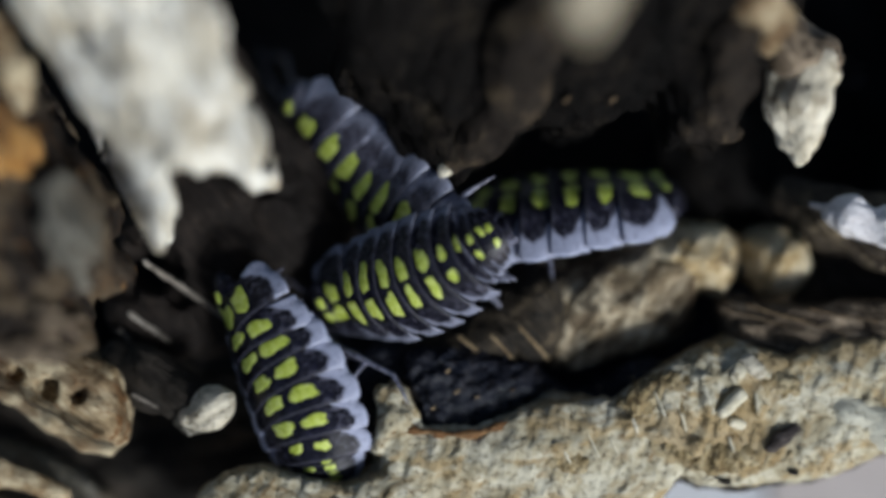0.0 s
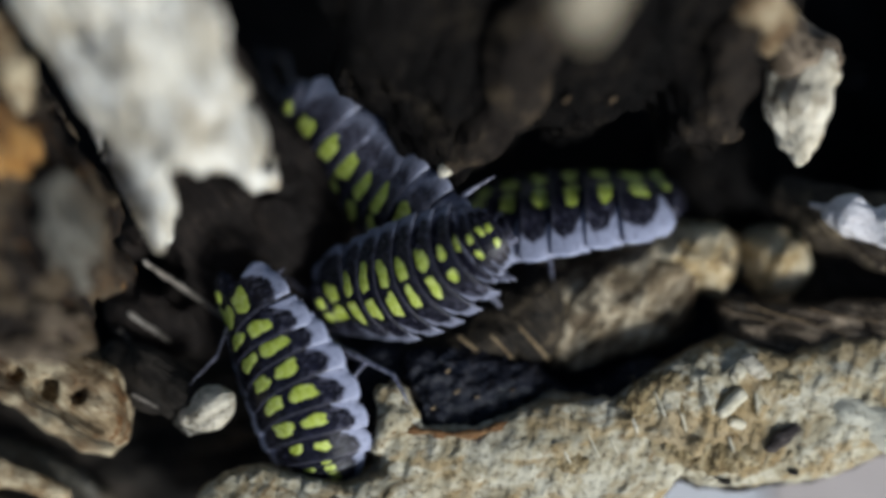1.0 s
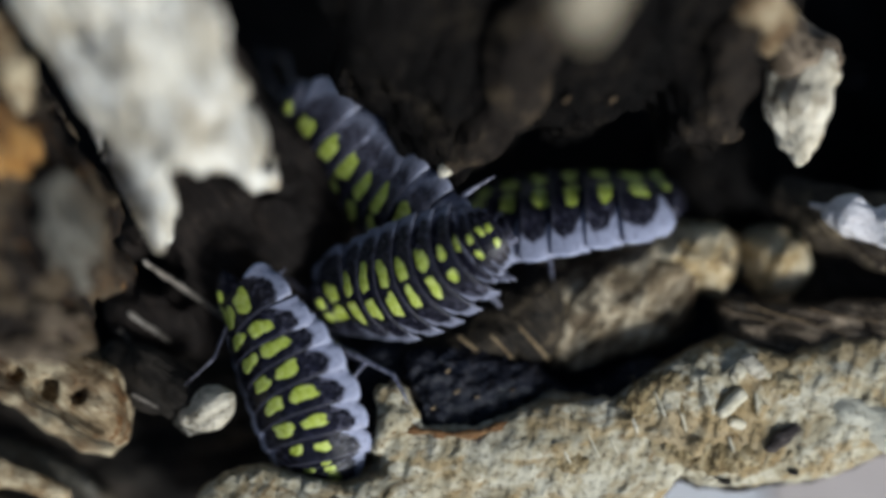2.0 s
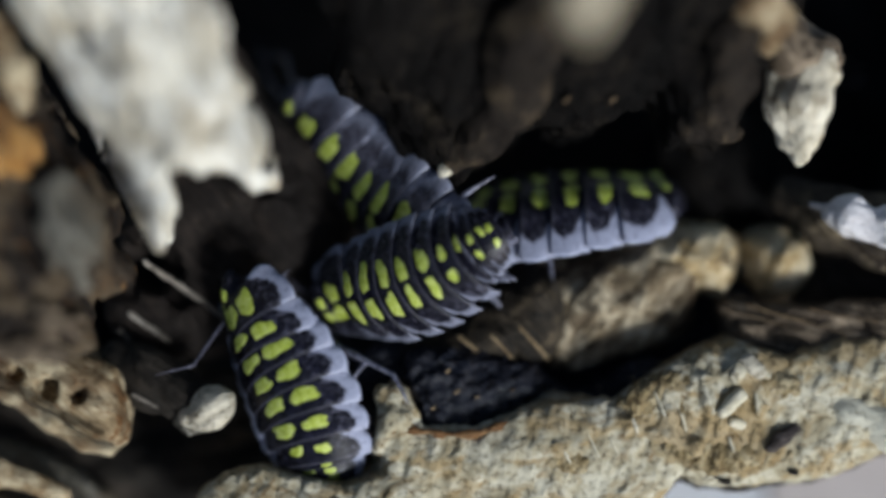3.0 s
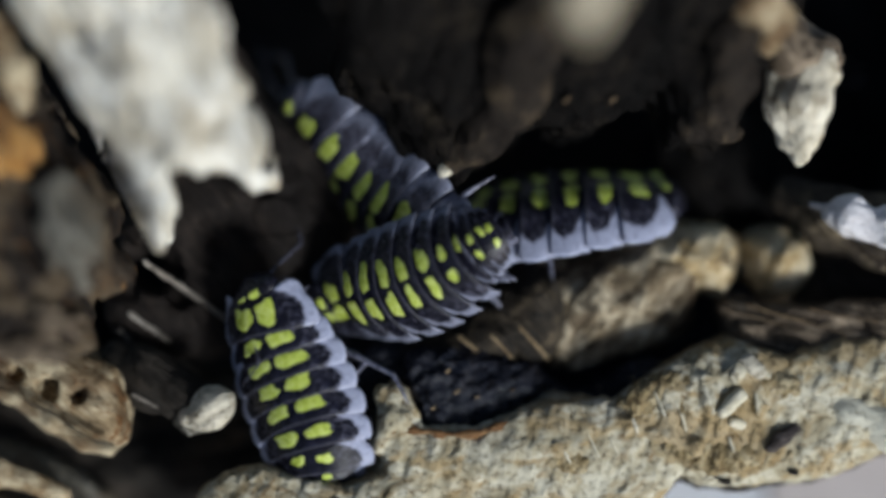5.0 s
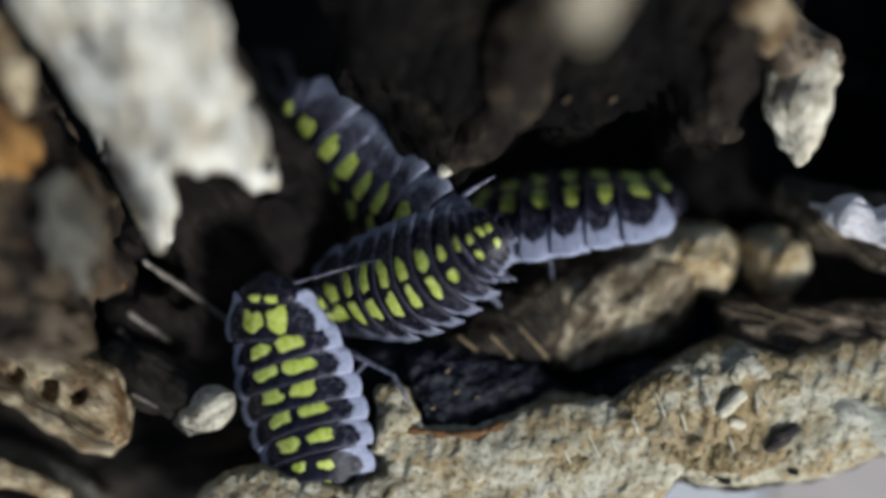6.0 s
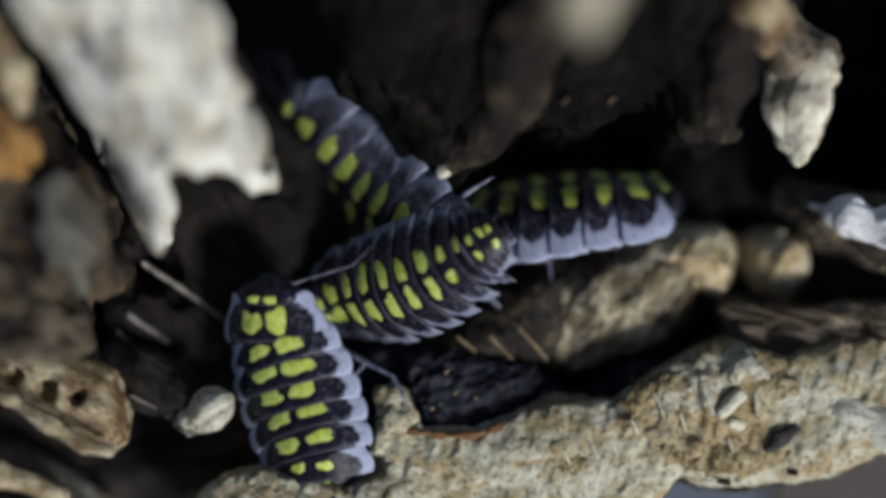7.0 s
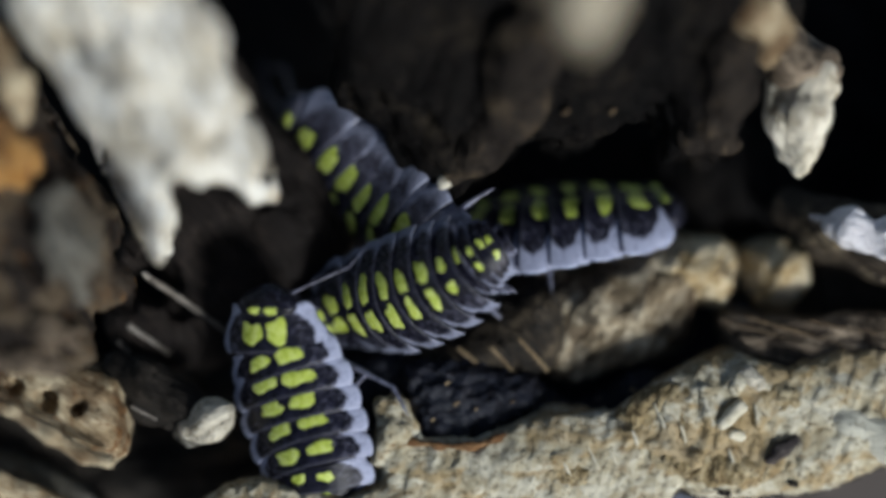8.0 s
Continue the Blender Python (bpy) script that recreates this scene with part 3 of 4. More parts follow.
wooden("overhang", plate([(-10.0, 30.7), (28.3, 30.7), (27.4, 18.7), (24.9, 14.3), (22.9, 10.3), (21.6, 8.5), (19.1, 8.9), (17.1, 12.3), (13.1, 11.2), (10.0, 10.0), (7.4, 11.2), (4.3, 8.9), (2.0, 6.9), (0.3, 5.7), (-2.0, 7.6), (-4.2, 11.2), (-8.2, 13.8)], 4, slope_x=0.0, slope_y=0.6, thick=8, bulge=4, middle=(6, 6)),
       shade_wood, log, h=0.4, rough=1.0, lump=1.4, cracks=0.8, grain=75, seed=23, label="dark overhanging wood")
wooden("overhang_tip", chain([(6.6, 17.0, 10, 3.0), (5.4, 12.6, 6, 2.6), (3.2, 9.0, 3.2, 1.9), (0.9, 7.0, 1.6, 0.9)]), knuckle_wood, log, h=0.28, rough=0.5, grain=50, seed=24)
wooden("pale_tip", chain([(1.1, 7.2, 2.2, 0.6), (0.2, 6.4, 1.6, 0.6)]), knob_wood, log, h=0.14, rough=0.2, grain=50, seed=28, label="pale split tip of the overhang")
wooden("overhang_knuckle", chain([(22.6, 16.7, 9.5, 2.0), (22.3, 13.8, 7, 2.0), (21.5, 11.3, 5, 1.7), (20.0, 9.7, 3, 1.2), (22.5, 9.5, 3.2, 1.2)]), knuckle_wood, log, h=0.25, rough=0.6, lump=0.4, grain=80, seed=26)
wooden("tooth_bark", chain([(7.1, 22.8, 24, 2.6), (8.4, 18.3, 24, 1.6), (9.4, 16.3, 24, 0.9)]), brown_wood, log, h=0.4, rough=0.6, grain=85, seed=29)
wooden("overhang_tooth", joined(chain([(10.7, 21.5, 34, 2.7), (10.3, 17.8, 34, 2.0), (10.0, 15.0, 33, 0.8)]), chain([(7.6, 22.0, 34, 1.5), (9.2, 18.4, 34, 1.2), (9.9, 15.8, 33, 0.8)]), k=1.2), tooth_wood, log, h=0.4, rough=0.5, grain=85, seed=25)
# Pits are cut through to blacken the patch in the slab's shade.
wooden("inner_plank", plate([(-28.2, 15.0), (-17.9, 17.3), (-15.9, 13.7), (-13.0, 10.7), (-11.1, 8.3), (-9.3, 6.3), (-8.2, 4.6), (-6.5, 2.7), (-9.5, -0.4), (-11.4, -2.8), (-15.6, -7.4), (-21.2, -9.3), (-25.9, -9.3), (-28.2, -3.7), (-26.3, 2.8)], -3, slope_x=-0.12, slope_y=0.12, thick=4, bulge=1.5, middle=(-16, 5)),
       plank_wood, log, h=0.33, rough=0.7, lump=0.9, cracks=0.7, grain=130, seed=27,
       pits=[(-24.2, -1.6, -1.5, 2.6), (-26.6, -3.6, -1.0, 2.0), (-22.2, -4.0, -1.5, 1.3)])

# ---- bark pieces leaning on the log ----
CREASE = (-25.6, 13.9, 19)
slab = thing("bark_slab", "thick pale cream bark slab with two ragged tongues", "bark")
wooden("left_facet", plate([(-37.7, 27.0), (-33.9, 27.0), (-31.2, 20.9), (-28.7, 17.8), (-25.8, 13.9), (-22.4, 9.6), (-20.2, 6.7), (-21.1, 3.3), (-22.1, 0.9), (-23.2, 2.1), (-25.2, 6.4), (-27.9, 11.4), (-30.6, 16.5)], 18.4, slope_x=1.05, slope_y=0.92, thick=6, bulge=0.8, middle=CREASE[:2]),
       pale_bark, slab, h=0.3, rough=0.8, lump=0.9, cracks=0.8, grain=118, seed=32)
wooden("slab", plate([(-33.5, 26.7), (-19.6, 26.7), (-19.4, 19.3), (-17.5, 17.1), (-16.6, 14.8), (-14.2, 10.7), (-13.3, 7.9), (-13.4, 5.8), (-14.8, 5.5), (-17.0, 6.4), (-20.1, 6.6), (-22.3, 9.5), (-25.6, 13.8), (-28.6, 17.6), (-31.0, 20.7)], 19, slope_y=0.12, slope_x=-0.15, thick=6, bulge=2.5, middle=(-22, 12)),
       pale_bark, slab, h=0.33, rough=1.2, lump=1.6, cracks=1.2, grain=118, along=8.0, across=2.2, seed=31)
side = thing("bark_strip", "weathered brown bark strip with rusty orange patches", "bark")
wooden("strip", plate([(-39.5, 21.6), (-35.0, 19.0), (-32.6, 14.5), (-31.3, 10.4), (-29.8, 8.3), (-27.9, 6.1), (-26.4, 3.9), (-26.7, 0.5), (-25.0, -2.1), (-25.8, -3.2), (-29.2, -3.8), (-28.1, -5.6), (-27.7, -7.7), (-39.5, -8.2)], 11, slope_x=-0.1, slope_y=0.08, thick=7, bulge=2, reach=3.0, middle=(-30, 3)),
       rust_wood, side, h=0.33, rough=0.9, lump=0.9, cracks=0.9, grain=120, seed=33)
wooden("orange_crust", plate([(-37.0, 11.6), (-33.6, 11.4), (-32.4, 9.6), (-31.2, 8.2), (-31.0, 6.4), (-31.8, 4.9), (-33.6, 5.6), (-37.0, 5.0)], 12.6, thick=2.4, bulge=0.8, reach=1.2, middle=(-33, 8)), orange_crust, side, h=0.22, rough=0.5, lump=0.5, cracks=0.4, grain=110, seed=43, label="rusty orange crust")
wooden("pale_flake", plate([(-31.2, 5.6), (-29.6, 6.4), (-28.3, 5.8), (-26.5, 3.3), (-26.9, 0.1), (-27.9, -2.7), (-29.3, -1.3), (-30.5, 1.8)], 12.2, slope_x=-0.1, thick=2.6, bulge=0.8, reach=1.2, middle=(-29, 2)), flake_wood, side, h=0.25, rough=0.9, lump=1.0, cracks=0.7, grain=120, across=1.0, seed=45, label="pale grey flaking bark")
wooden("rib", chain([(-34.7, 17.0, 12, 1.2), (-32.9, 13.5, 12, 1.4), (-32.2, 11.0, 11.5, 0.8)]), ochre_wood, side, h=0.3, rough=0.6, grain=120, seed=47)
wooden("rib", chain([(-36.7, -0.3, 10.5, 1.4), (-33.2, -1.0, 11, 1.2), (-30.4, -3.1, 10.5, 0.8)]), rust_wood, side, h=0.3, rough=0.6, grain=150, seed=49)
wooden("rib", chain([(-32.8, -5.0, 9.6, 0.7), (-30.7, -5.5, 10.2, 0.9), (-29.0, -6.0, 9.6, 0.6)]), damp_wood, side, h=0.2, rough=0.8, lump=0.6, cracks=0.5, grain=170, across=0.6, seed=51)
wooden("rib", chain([(-37.6, -3.4, 10, 0.9), (-34.4, -4.4, 10.4, 0.9), (-31.6, -4.2, 10, 0.5)]), rust_wood, side, h=0.2, rough=0.6, lump=0.4, grain=165, across=0.8, seed=57)
wooden("rib", chain([(-36.8, -7.0, 9, 1.0), (-33.0, -7.6, 9.5, 0.8), (-29.6, -8.4, 9, 0.7)]), damp_wood, side, h=0.25, rough=0.5, lump=0.4, grain=170, seed=53)
wooden("rib", chain([(-28.6, -0.6, 10, 0.7), (-27.0, -1.6, 10.4, 1.0), (-26.0, -2.5, 10, 0.7)]), rust_wood, side, h=0.25, rough=0.4, grain=140, seed=55)
chunk = thing("wood_chunk", "ochre broken wood chunk with dark beetle holes", "wood")
wooden("chunk", plate([(-40.8, -7.2), (-32.7, -7.2), (-29.5, -8.3), (-26.6, -9.9), (-25.8, -12.6), (-25.7, -15.5), (-27.0, -16.2), (-29.5, -14.7), (-32.7, -12.8), (-36.3, -11.2), (-40.8, -9.0)], 4, slope_x=-0.05, thick=6, bulge=2.5, middle=(-32, -11)),
       ochre_wood, chunk, h=0.25, rough=0.5, lump=0.4, grain=150, seed=35,
       pits=[(-34.3, -10.1, 3.5, 0.7), (-31.6, -11.2, 3.5, 1.1), (-29.3, -11.9, 3.5, 1.0)])
low = thing("bark_scrap", "grey-brown bark scrap at the foot of the log", "bark")
wooden("scrap", plate([(-45.5, -14.6), (-35.3, -17.0), (-30.9, -18.9), (-28.0, -20.4), (-26.5, -25.3), (-45.5, -25.3)], -4, slope_y=0.12, thick=5, bulge=2, middle=(-34, -20)),
       flake_wood, low, h=0.3, rough=0.9, lump=0.8, grain=150, seed=37)
wooden("ridge", chain([(-42.0, -17.5, -3.2, 1.2), (-37.0, -18.6, -2.8, 1.0), (-32.0, -20.4, -3.4, 0.8)]), ochre_wood, low, h=0.25, rough=0.5, lump=0.4, grain=160, seed=38, label="pale brown ridge")
wooden("flake", chain([(-40.0, -20.5, -3.0, 0.9), (-35.5, -21.8, -2.8, 1.1), (-31.0, -22.6, -3.4, 0.7)]), flake_wood, low, h=0.25, rough=0.5, lump=0.5, grain=160, seed=42)
# Bead added along the chunk's lower edge to stand for its lit rim.
wooden("pale_edge", chain([(-38.0, -10.4, 4.6, 0.6), (-34.4, -11.7, 4.6, 0.45), (-31.2, -13.8, 4.6, 0.4), (-28.6, -15.5, 4.2, 0.45), (-26.6, -16.0, 4, 0.5)]), ochre_wood, chunk, h=0.2, rough=0.3, grain=-35, seed=36, label="ochre bead added for the lit lower edge")
stub = thing("twig_stub", "short grey twig stub with a pale broken knob", "twig")
wooden("stub", chain([(-26.7, -9.8, -4, 2.2), (-24.0, -10.7, -3, 2.4), (-21.1, -12.0, -2, 1.9), (-19.6, -12.7, -1, 1.2)]), dark_wood, stub, h=0.25, rough=0.45, grain=-30, seed=39)
wooden("mould_tuft", chain([(-21.6, -14.0, -1.6, 0.5), (-20.6, -14.4, -1.2, 0.6), (-20.0, -14.2, -1, 0.5)]), flake_wood, stub, h=0.14, rough=0.3, along=0.6, across=0.3, seed=40, label="tuft of white mould")
wooden("knob", chain([(-20.3, -13.6, -1, 1.3), (-18.7, -12.9, 0, 1.65), (-19.0, -13.7, 0, 1.2)]), knob_wood, stub, h=0.2, rough=0.25, grain=30, across=0.8, seed=41, label="pale cream knob")


# ---- loose bits ----
def splinter(label, skin, a, b, r, material, seed):
    """A thin split fibre of wood lying on the log."""
    ob = thing("splinter", label, "splinter", group="splinters on the log")
    a, b = seat(skin, a[0], a[1], 0.5 * r), seat(skin, b[0], b[1], 0.5 * r)
    mid = seat(skin, (a[0] + b[0]) / 2, (a[1] + b[1]) / 2, 0.5 * r)
    wooden("splinter", joined(chain([(*a, 0.9 * r), (*mid, r), (*b, 0.85 * r)], k=0.05), chain([(a[0], a[1] - r, a[2], 0.5 * r), (mid[0], mid[1] - 0.7 * r, mid[2], 0.5 * r)]), k=0.1), material, ob,
           h=max(0.08, r * 0.4), rough=0.3 * r, grain=math.degrees(math.atan2(b[1] - a[1], b[0] - a[0])), along=2.0, across=0.3, seed=seed, fine=0.02)


grey_fibre = wood("grey_fibre", (0.10, 0.085, 0.07), (0.20, 0.175, 0.15), (0.32, 0.29, 0.25), (0.06, 0.05, 0.04), -40, balance=0.45)
brown_fibre = wood("brown_fibre", (0.05, 0.034, 0.02), (0.13, 0.09, 0.055), (0.24, 0.17, 0.10), (0.03, 0.02, 0.014), -15, balance=0.46)
tan_fibre = wood("tan_fibre", (0.16, 0.11, 0.06), (0.32, 0.23, 0.13), (0.45, 0.34, 0.21), (0.08, 0.05, 0.03), -48, balance=0.45)
splinter("long grey wooden splinter across the dark crevice", "inner_plank", (-24.3, -1.0, 0.5), (-17.8, -6.0, -0.5), 0.23, grey_fibre, 60)
splinter("short grey wooden splinter on dark wood", "inner_plank", (-25.9, -5.3, -0.5), (-22.7, -7.6, -0.5), 0.22, grey_fibre, 61)
splinter("short grey wooden splinter on dark wood", "inner_plank", (-26.8, -6.7, -1), (-24.5, -9.2, -1), 0.16, grey_fibre, 62)
splinter("short grey wooden splinter on dark wood", "stub", (-25.4, -11.9, 0), (-23.4, -12.9, 0), 0.14, grey_fibre, 63)
splinter("thin tan fibre on the dark ridge", "ridge_root", (4.0, -7.1, 0.3), (6.3, -9.6, 0), 0.13, tan_fibre, 64)
splinter("thin tan fibre on the dark ridge", "ridge_root", (6.3, -6.4, 0.6), (8.7, -9.1, 0.3), 0.13, tan_fibre, 65)
splinter("thin tan fibre on the dark ridge", "ridge_root", (1.3, -7.2, 0), (2.7, -8.3, 0), 0.18, tan_fibre, 66)

for a, b, r in (((23.4, -4.9, 0), (28.0, -6.3, 0), 0.14), ((25.1, -4.6, 0), (31.2, -6.4, 0), 0.16), ((28.5, -5.5, 0), (32.9, -6.9, 0), 0.12), ((30.2, -4.9, 0), (35.7, -6.0, 0), 0.15)):
    splinter("thin brown fibre along the damp side wood", "side_wood", a, b, 0.7 * r, brown_fibre, 67)


def crumb(name, label, category, nodes, material, seed, rough=0.18, skin="ledge", lift=-0.15):
    ob = thing(name, label, category)
    nodes = [(*seat(skin, x, y, lift * r), r) for x, y, z, r in nodes]
    wooden(name, chain(nodes, k=0.3), material, ob, h=min(0.13, 0.5 * nodes[0][3]), rough=rough, along=0.8, across=0.6, seed=seed, fine=0.04)


crumb("dropping", "flat dark grey-brown dropping stuck on the pale ledge", "dropping", [(26.7, -16.1, 3, 0.45), (27.6, -15.4, 3, 0.62), (28.7, -14.7, 2.8, 0.45)], dropping_mat, 70, 0.12, lift=0.15)
crumb("wood_grain", "smooth off-white grain in a pit of the ledge", "crumb", [(22.7, -13.2, 2.2, 0.55), (24.1, -11.9, 1.6, 0.65)], rib_wood, 71, 0.06, lift=0.2)
crumb("wood_crumb", "small off-white crumb on the ledge", "crumb", [(23.5, -14.1, 2.4, 0.4), (24.3, -14.3, 2.4, 0.45)], rib_wood, 72, 0.08)
crumb("wood_crumb", "pale tan crumb lying at the edge of the ledge", "crumb", [(24.8, -9.1, 0.6, 0.6), (25.7, -10.0, 0.8, 0.6)], knob_wood, 73)
crumb("soil_crumb", "tiny dark soil crumb at the rim of the ledge", "crumb", [(28.4, -18.2, 3.2, 0.25), (28.8, -18.2, 3.2, 0.3)], dark_wood, 74, 0.1)
# Tan specks added as glints on the wet wood.
for k, (x, y, r) in enumerate([(0.3, -10.0, 0.14), (1.0, -11.7, 0.18), (2.7, -12.1, 0.12), (-3.0, -9.3, 0.20), (15.7, -10.8, 0.14), (12.9, -11.6, 0.10), (5.6, -11.6, 0.13), (-0.9, -13.0, 0.12)]):
    crumb("wood_crumb", "tiny tan speck added as a glint on the wet dark wood", "crumb", [(x, y, 0, r), (x + 1.6 * r, y + r, 0, 0.8 * r)], tan_fibre, 80 + k, 0.05, "wet_knot" if -2 < x < 7 and y < -9.5 else "wet_hollow")
for x, y in ((9.6, 11.7), (13.3, 11.7)):
    crumb("wood_crumb", "tan crumb stuck at the dark overhanging wood", "crumb", [(x, y, 0, 0.20), (x + 0.4, y + 0.3, 0, 0.15)], brown_fibre, 90, 0.08, "overhang")
crumb("soil_crumb", "tiny dark soil crumb at the rim of the ledge", "crumb", [(22.5, -18.9, 3, 0.2), (23.4, -19.0, 3, 0.25)], dark_wood, 75, 0.1)

# ---- woodlice ----
# From head to tail: name, length, half width, height.
SEGMENTS = [("head", 2.9, 2.55, 2.2), ("segment", 2.3, 4.75, 2.4), ("segment", 1.95, 4.9, 2.65), ("segment", 1.95, 5.2, 2.75), ("segment", 1.95, 5.25, 2.8),
            ("segment", 1.95, 5.15, 2.75), ("segment", 1.8, 4.85, 2.6), ("segment", 1.7, 4.4, 2.4), ("tail_segment", 0.65, 3.5, 2.0), ("tail_segment", 0.65, 3.3, 1.85),
            ("tail_segment", 0.65, 3.05, 1.65), ("tail_segment", 0.6, 2.75, 1.45), ("tail_segment", 0.6, 2.35, 1.2), ("tail_tip", 1.1, 1.3, 0.9)]


def tergite(u, v, length, width, height, sweep, taper=0.0, point=0.2):
    """A point of a back plate: u 0..1 from its front to its hem, v -1..1 across. Its side ends in a rounded lobe,
    whose rear corner is the sharper the larger point is."""
    q = abs(v)
    w = max(-1.0, min(1.0, (u - 0.60) / 0.40))
    lobe = 0.095 * abs(w) ** 2.6 * (1 - point if w > 0 else 1.0)
    y = width * v * (1 - taper * (1 - u)) * (1 - lobe * q ** 7)
    z = height * (1 - q ** 2.1) + 0.16 * height * max(0.0, q - 0.7)
    z += 0.22 * (u ** 1.6) - 0.16 * (1 - u) ** 2
    reach = q ** 2.6 if sweep > 0 else (1 - u) * q ** 2.0 * (1 - 0.95 * (max(0.0, q - 0.62) / 0.38) ** 2)
    x = (0.5 - u * (1.24 + 0.14 * q)) * length - sweep * length * reach
    x -= point * 0.35 * length * max(0.0, u - 0.5) * q ** 8
    return x, y, z


def plate_mesh(name, skin):
    nu, nv, thick = 15, 61, 0.16
    verts, faces, side, hem = [], [], [], []
    for layer in (0, 1):
        for i in range(nu):
            for j in range(nv):
                u, v = i / (nu - 1), -1 + 2 * j / (nv - 1)
                x, y, z = skin(u, v)
                if layer:
                    z -= thick * (1 - 0.5 * abs(v))
                    y *= 0.985
                verts.append((x * MM, y * MM, z * MM))
                side.append(abs(v))
                hem.append(u)
    m = nu * nv
    for i in range(nu - 1):
        for j in range(nv - 1):
            a = i * nv + j
            faces.append((a, a + nv, a + nv + 1, a + 1))
            faces.append((m + a, m + a + 1, m + a + nv + 1, m + a + nv))
    rim = [j for j in range(nv)] + [i * nv + nv - 1 for i in range(1, nu)] + [(nu - 1) * nv + j for j in range(nv - 2, -1, -1)] + [i * nv for i in range(nu - 2, 0, -1)]
    for a, b in zip(rim, rim[1:] + rim[:1]):
        faces.append((a, b, m + b, m + a))
    me = bpy.data.meshes.new(name)
    me.from_pydata(verts, [], faces)
    me.polygons.foreach_set("use_smooth", [True] * len(faces))
    for key, values in (("side", side), ("hem", hem)):
        me.attributes.new(key, 'FLOAT', 'POINT').data.foreach_set("value", values)
    me.update()
    return me


def head_mesh(name, length, width, height):
    bm = bmesh.new()
    bmesh.ops.create_uvsphere(bm, u_segments=28, v_segments=16, radius=1.0)
    for v in bm.verts:
        x, y, z = v.co
        front = max(0.0, x)
        snout = 0.20 * max(0.0, x) ** 2 * math.exp(-(y / 0.40) ** 2) + 0.14 * front * math.exp(-((abs(y) - 0.85) / 0.2) ** 2)
        v.co = Vector((x * length * 0.50 * (1 - 0.12 * y * y) + 0.1 + snout * length * 0.5, y * width * (1 - 0.10 * front), (z * 0.52 + 0.36 - 0.26 * front) * height)) * MM
    me = bpy.data.meshes.new(name)
    bm.to_mesh(me)
    bm.free()
    me.polygons.foreach_set("use_smooth", [True] * len(me.polygons))
    me.attributes.new("side", 'FLOAT', 'POINT').data.foreach_set("value", [0.52] * len(me.vertices))
    me.attributes.new("hem", 'FLOAT', 'POINT').data.foreach_set("value", [0.2] * len(me.vertices))
    return me


def belly_mesh(length, width, height):
    bm = bmesh.new()
    bmesh.ops.create_uvsphere(bm, u_segments=14, v_segments=8, radius=1.0)
    for v in bm.verts:
        x, y, z = v.co
        v.co = Vector(((x * 0.55 - 0.1) * length, y * 0.56 * width, (0.12 + z * 0.30) * height)) * MM
    for f in bm.faces:
        f.smooth = True
    return bm


def scalp(u, v, length, width, height):
    """A point on the back of the head."""
    x, y = 0.10 - 0.55 * u, 0.85 * v
    z = math.sqrt(max(0.0, 1 - x * x - y * y))
    return x * length * 0.50 * (1 - 0.12 * y * y) + 0.1, y * width, (z * 0.52 + 0.36 - 0.26 * max(0.0, x)) * height


def spot_mesh(skin, u0, u1, v0, v1, rng, grow=0.035):
    """A raised yellow patch that follows the back plate, with an uneven rounded outline."""
    rings, sectors = 5, 40
    phase = [rng.uniform(0, 6.28) for _ in range(4)]
    verts, faces = [], []
    cu, cv, ru, rv = (u0 + u1) / 2, (v0 + v1) / 2, (u1 - u0) / 2, (v1 - v0) / 2

    def at(r, a, lift):
        c, s = math.cos(a), math.sin(a)
        box = 1 / (abs(c) ** 3.2 + abs(s) ** 3.2) ** (1 / 3.2)
        wob = 1 + 0.11 * math.sin(2 * a + phase[0]) + 0.10 * math.sin(3 * a + phase[1]) + 0.07 * math.sin(5 * a + phase[2]) + 0.03 * math.sin(13 * a + phase[3])
        x, y, z = skin(cu + ru * r * box * wob * c, cv + rv * r * box * wob * s)
        return (x * MM, y * MM, (z + lift) * MM)
    verts.append(at(0, 0, grow))
    for k in range(1, rings + 1):
        for j in range(sectors):
            verts.append(at(k / rings, 6.28319 * j / sectors, grow if k < rings else -0.03))
    for j in range(sectors):
        a, b = 1 + j, 1 + (j + 1) % sectors
        faces.append((0, b, a))
        for k in range(rings - 1):
            o = k * sectors
            faces.append((a + o, b + o, b + o + sectors, a + o + sectors))
    me = bpy.data.meshes.new("spot")
    me.from_pydata(verts, [], faces)
    me.polygons.foreach_set("use_smooth", [True] * len(faces))
    me.update()
    bm = bmesh.new()
    bm.from_mesh(me)
    bmesh.ops.recalc_face_normals(bm, faces=bm.faces[:])
    bm.to_mesh(me)
    bm.free()
    return me


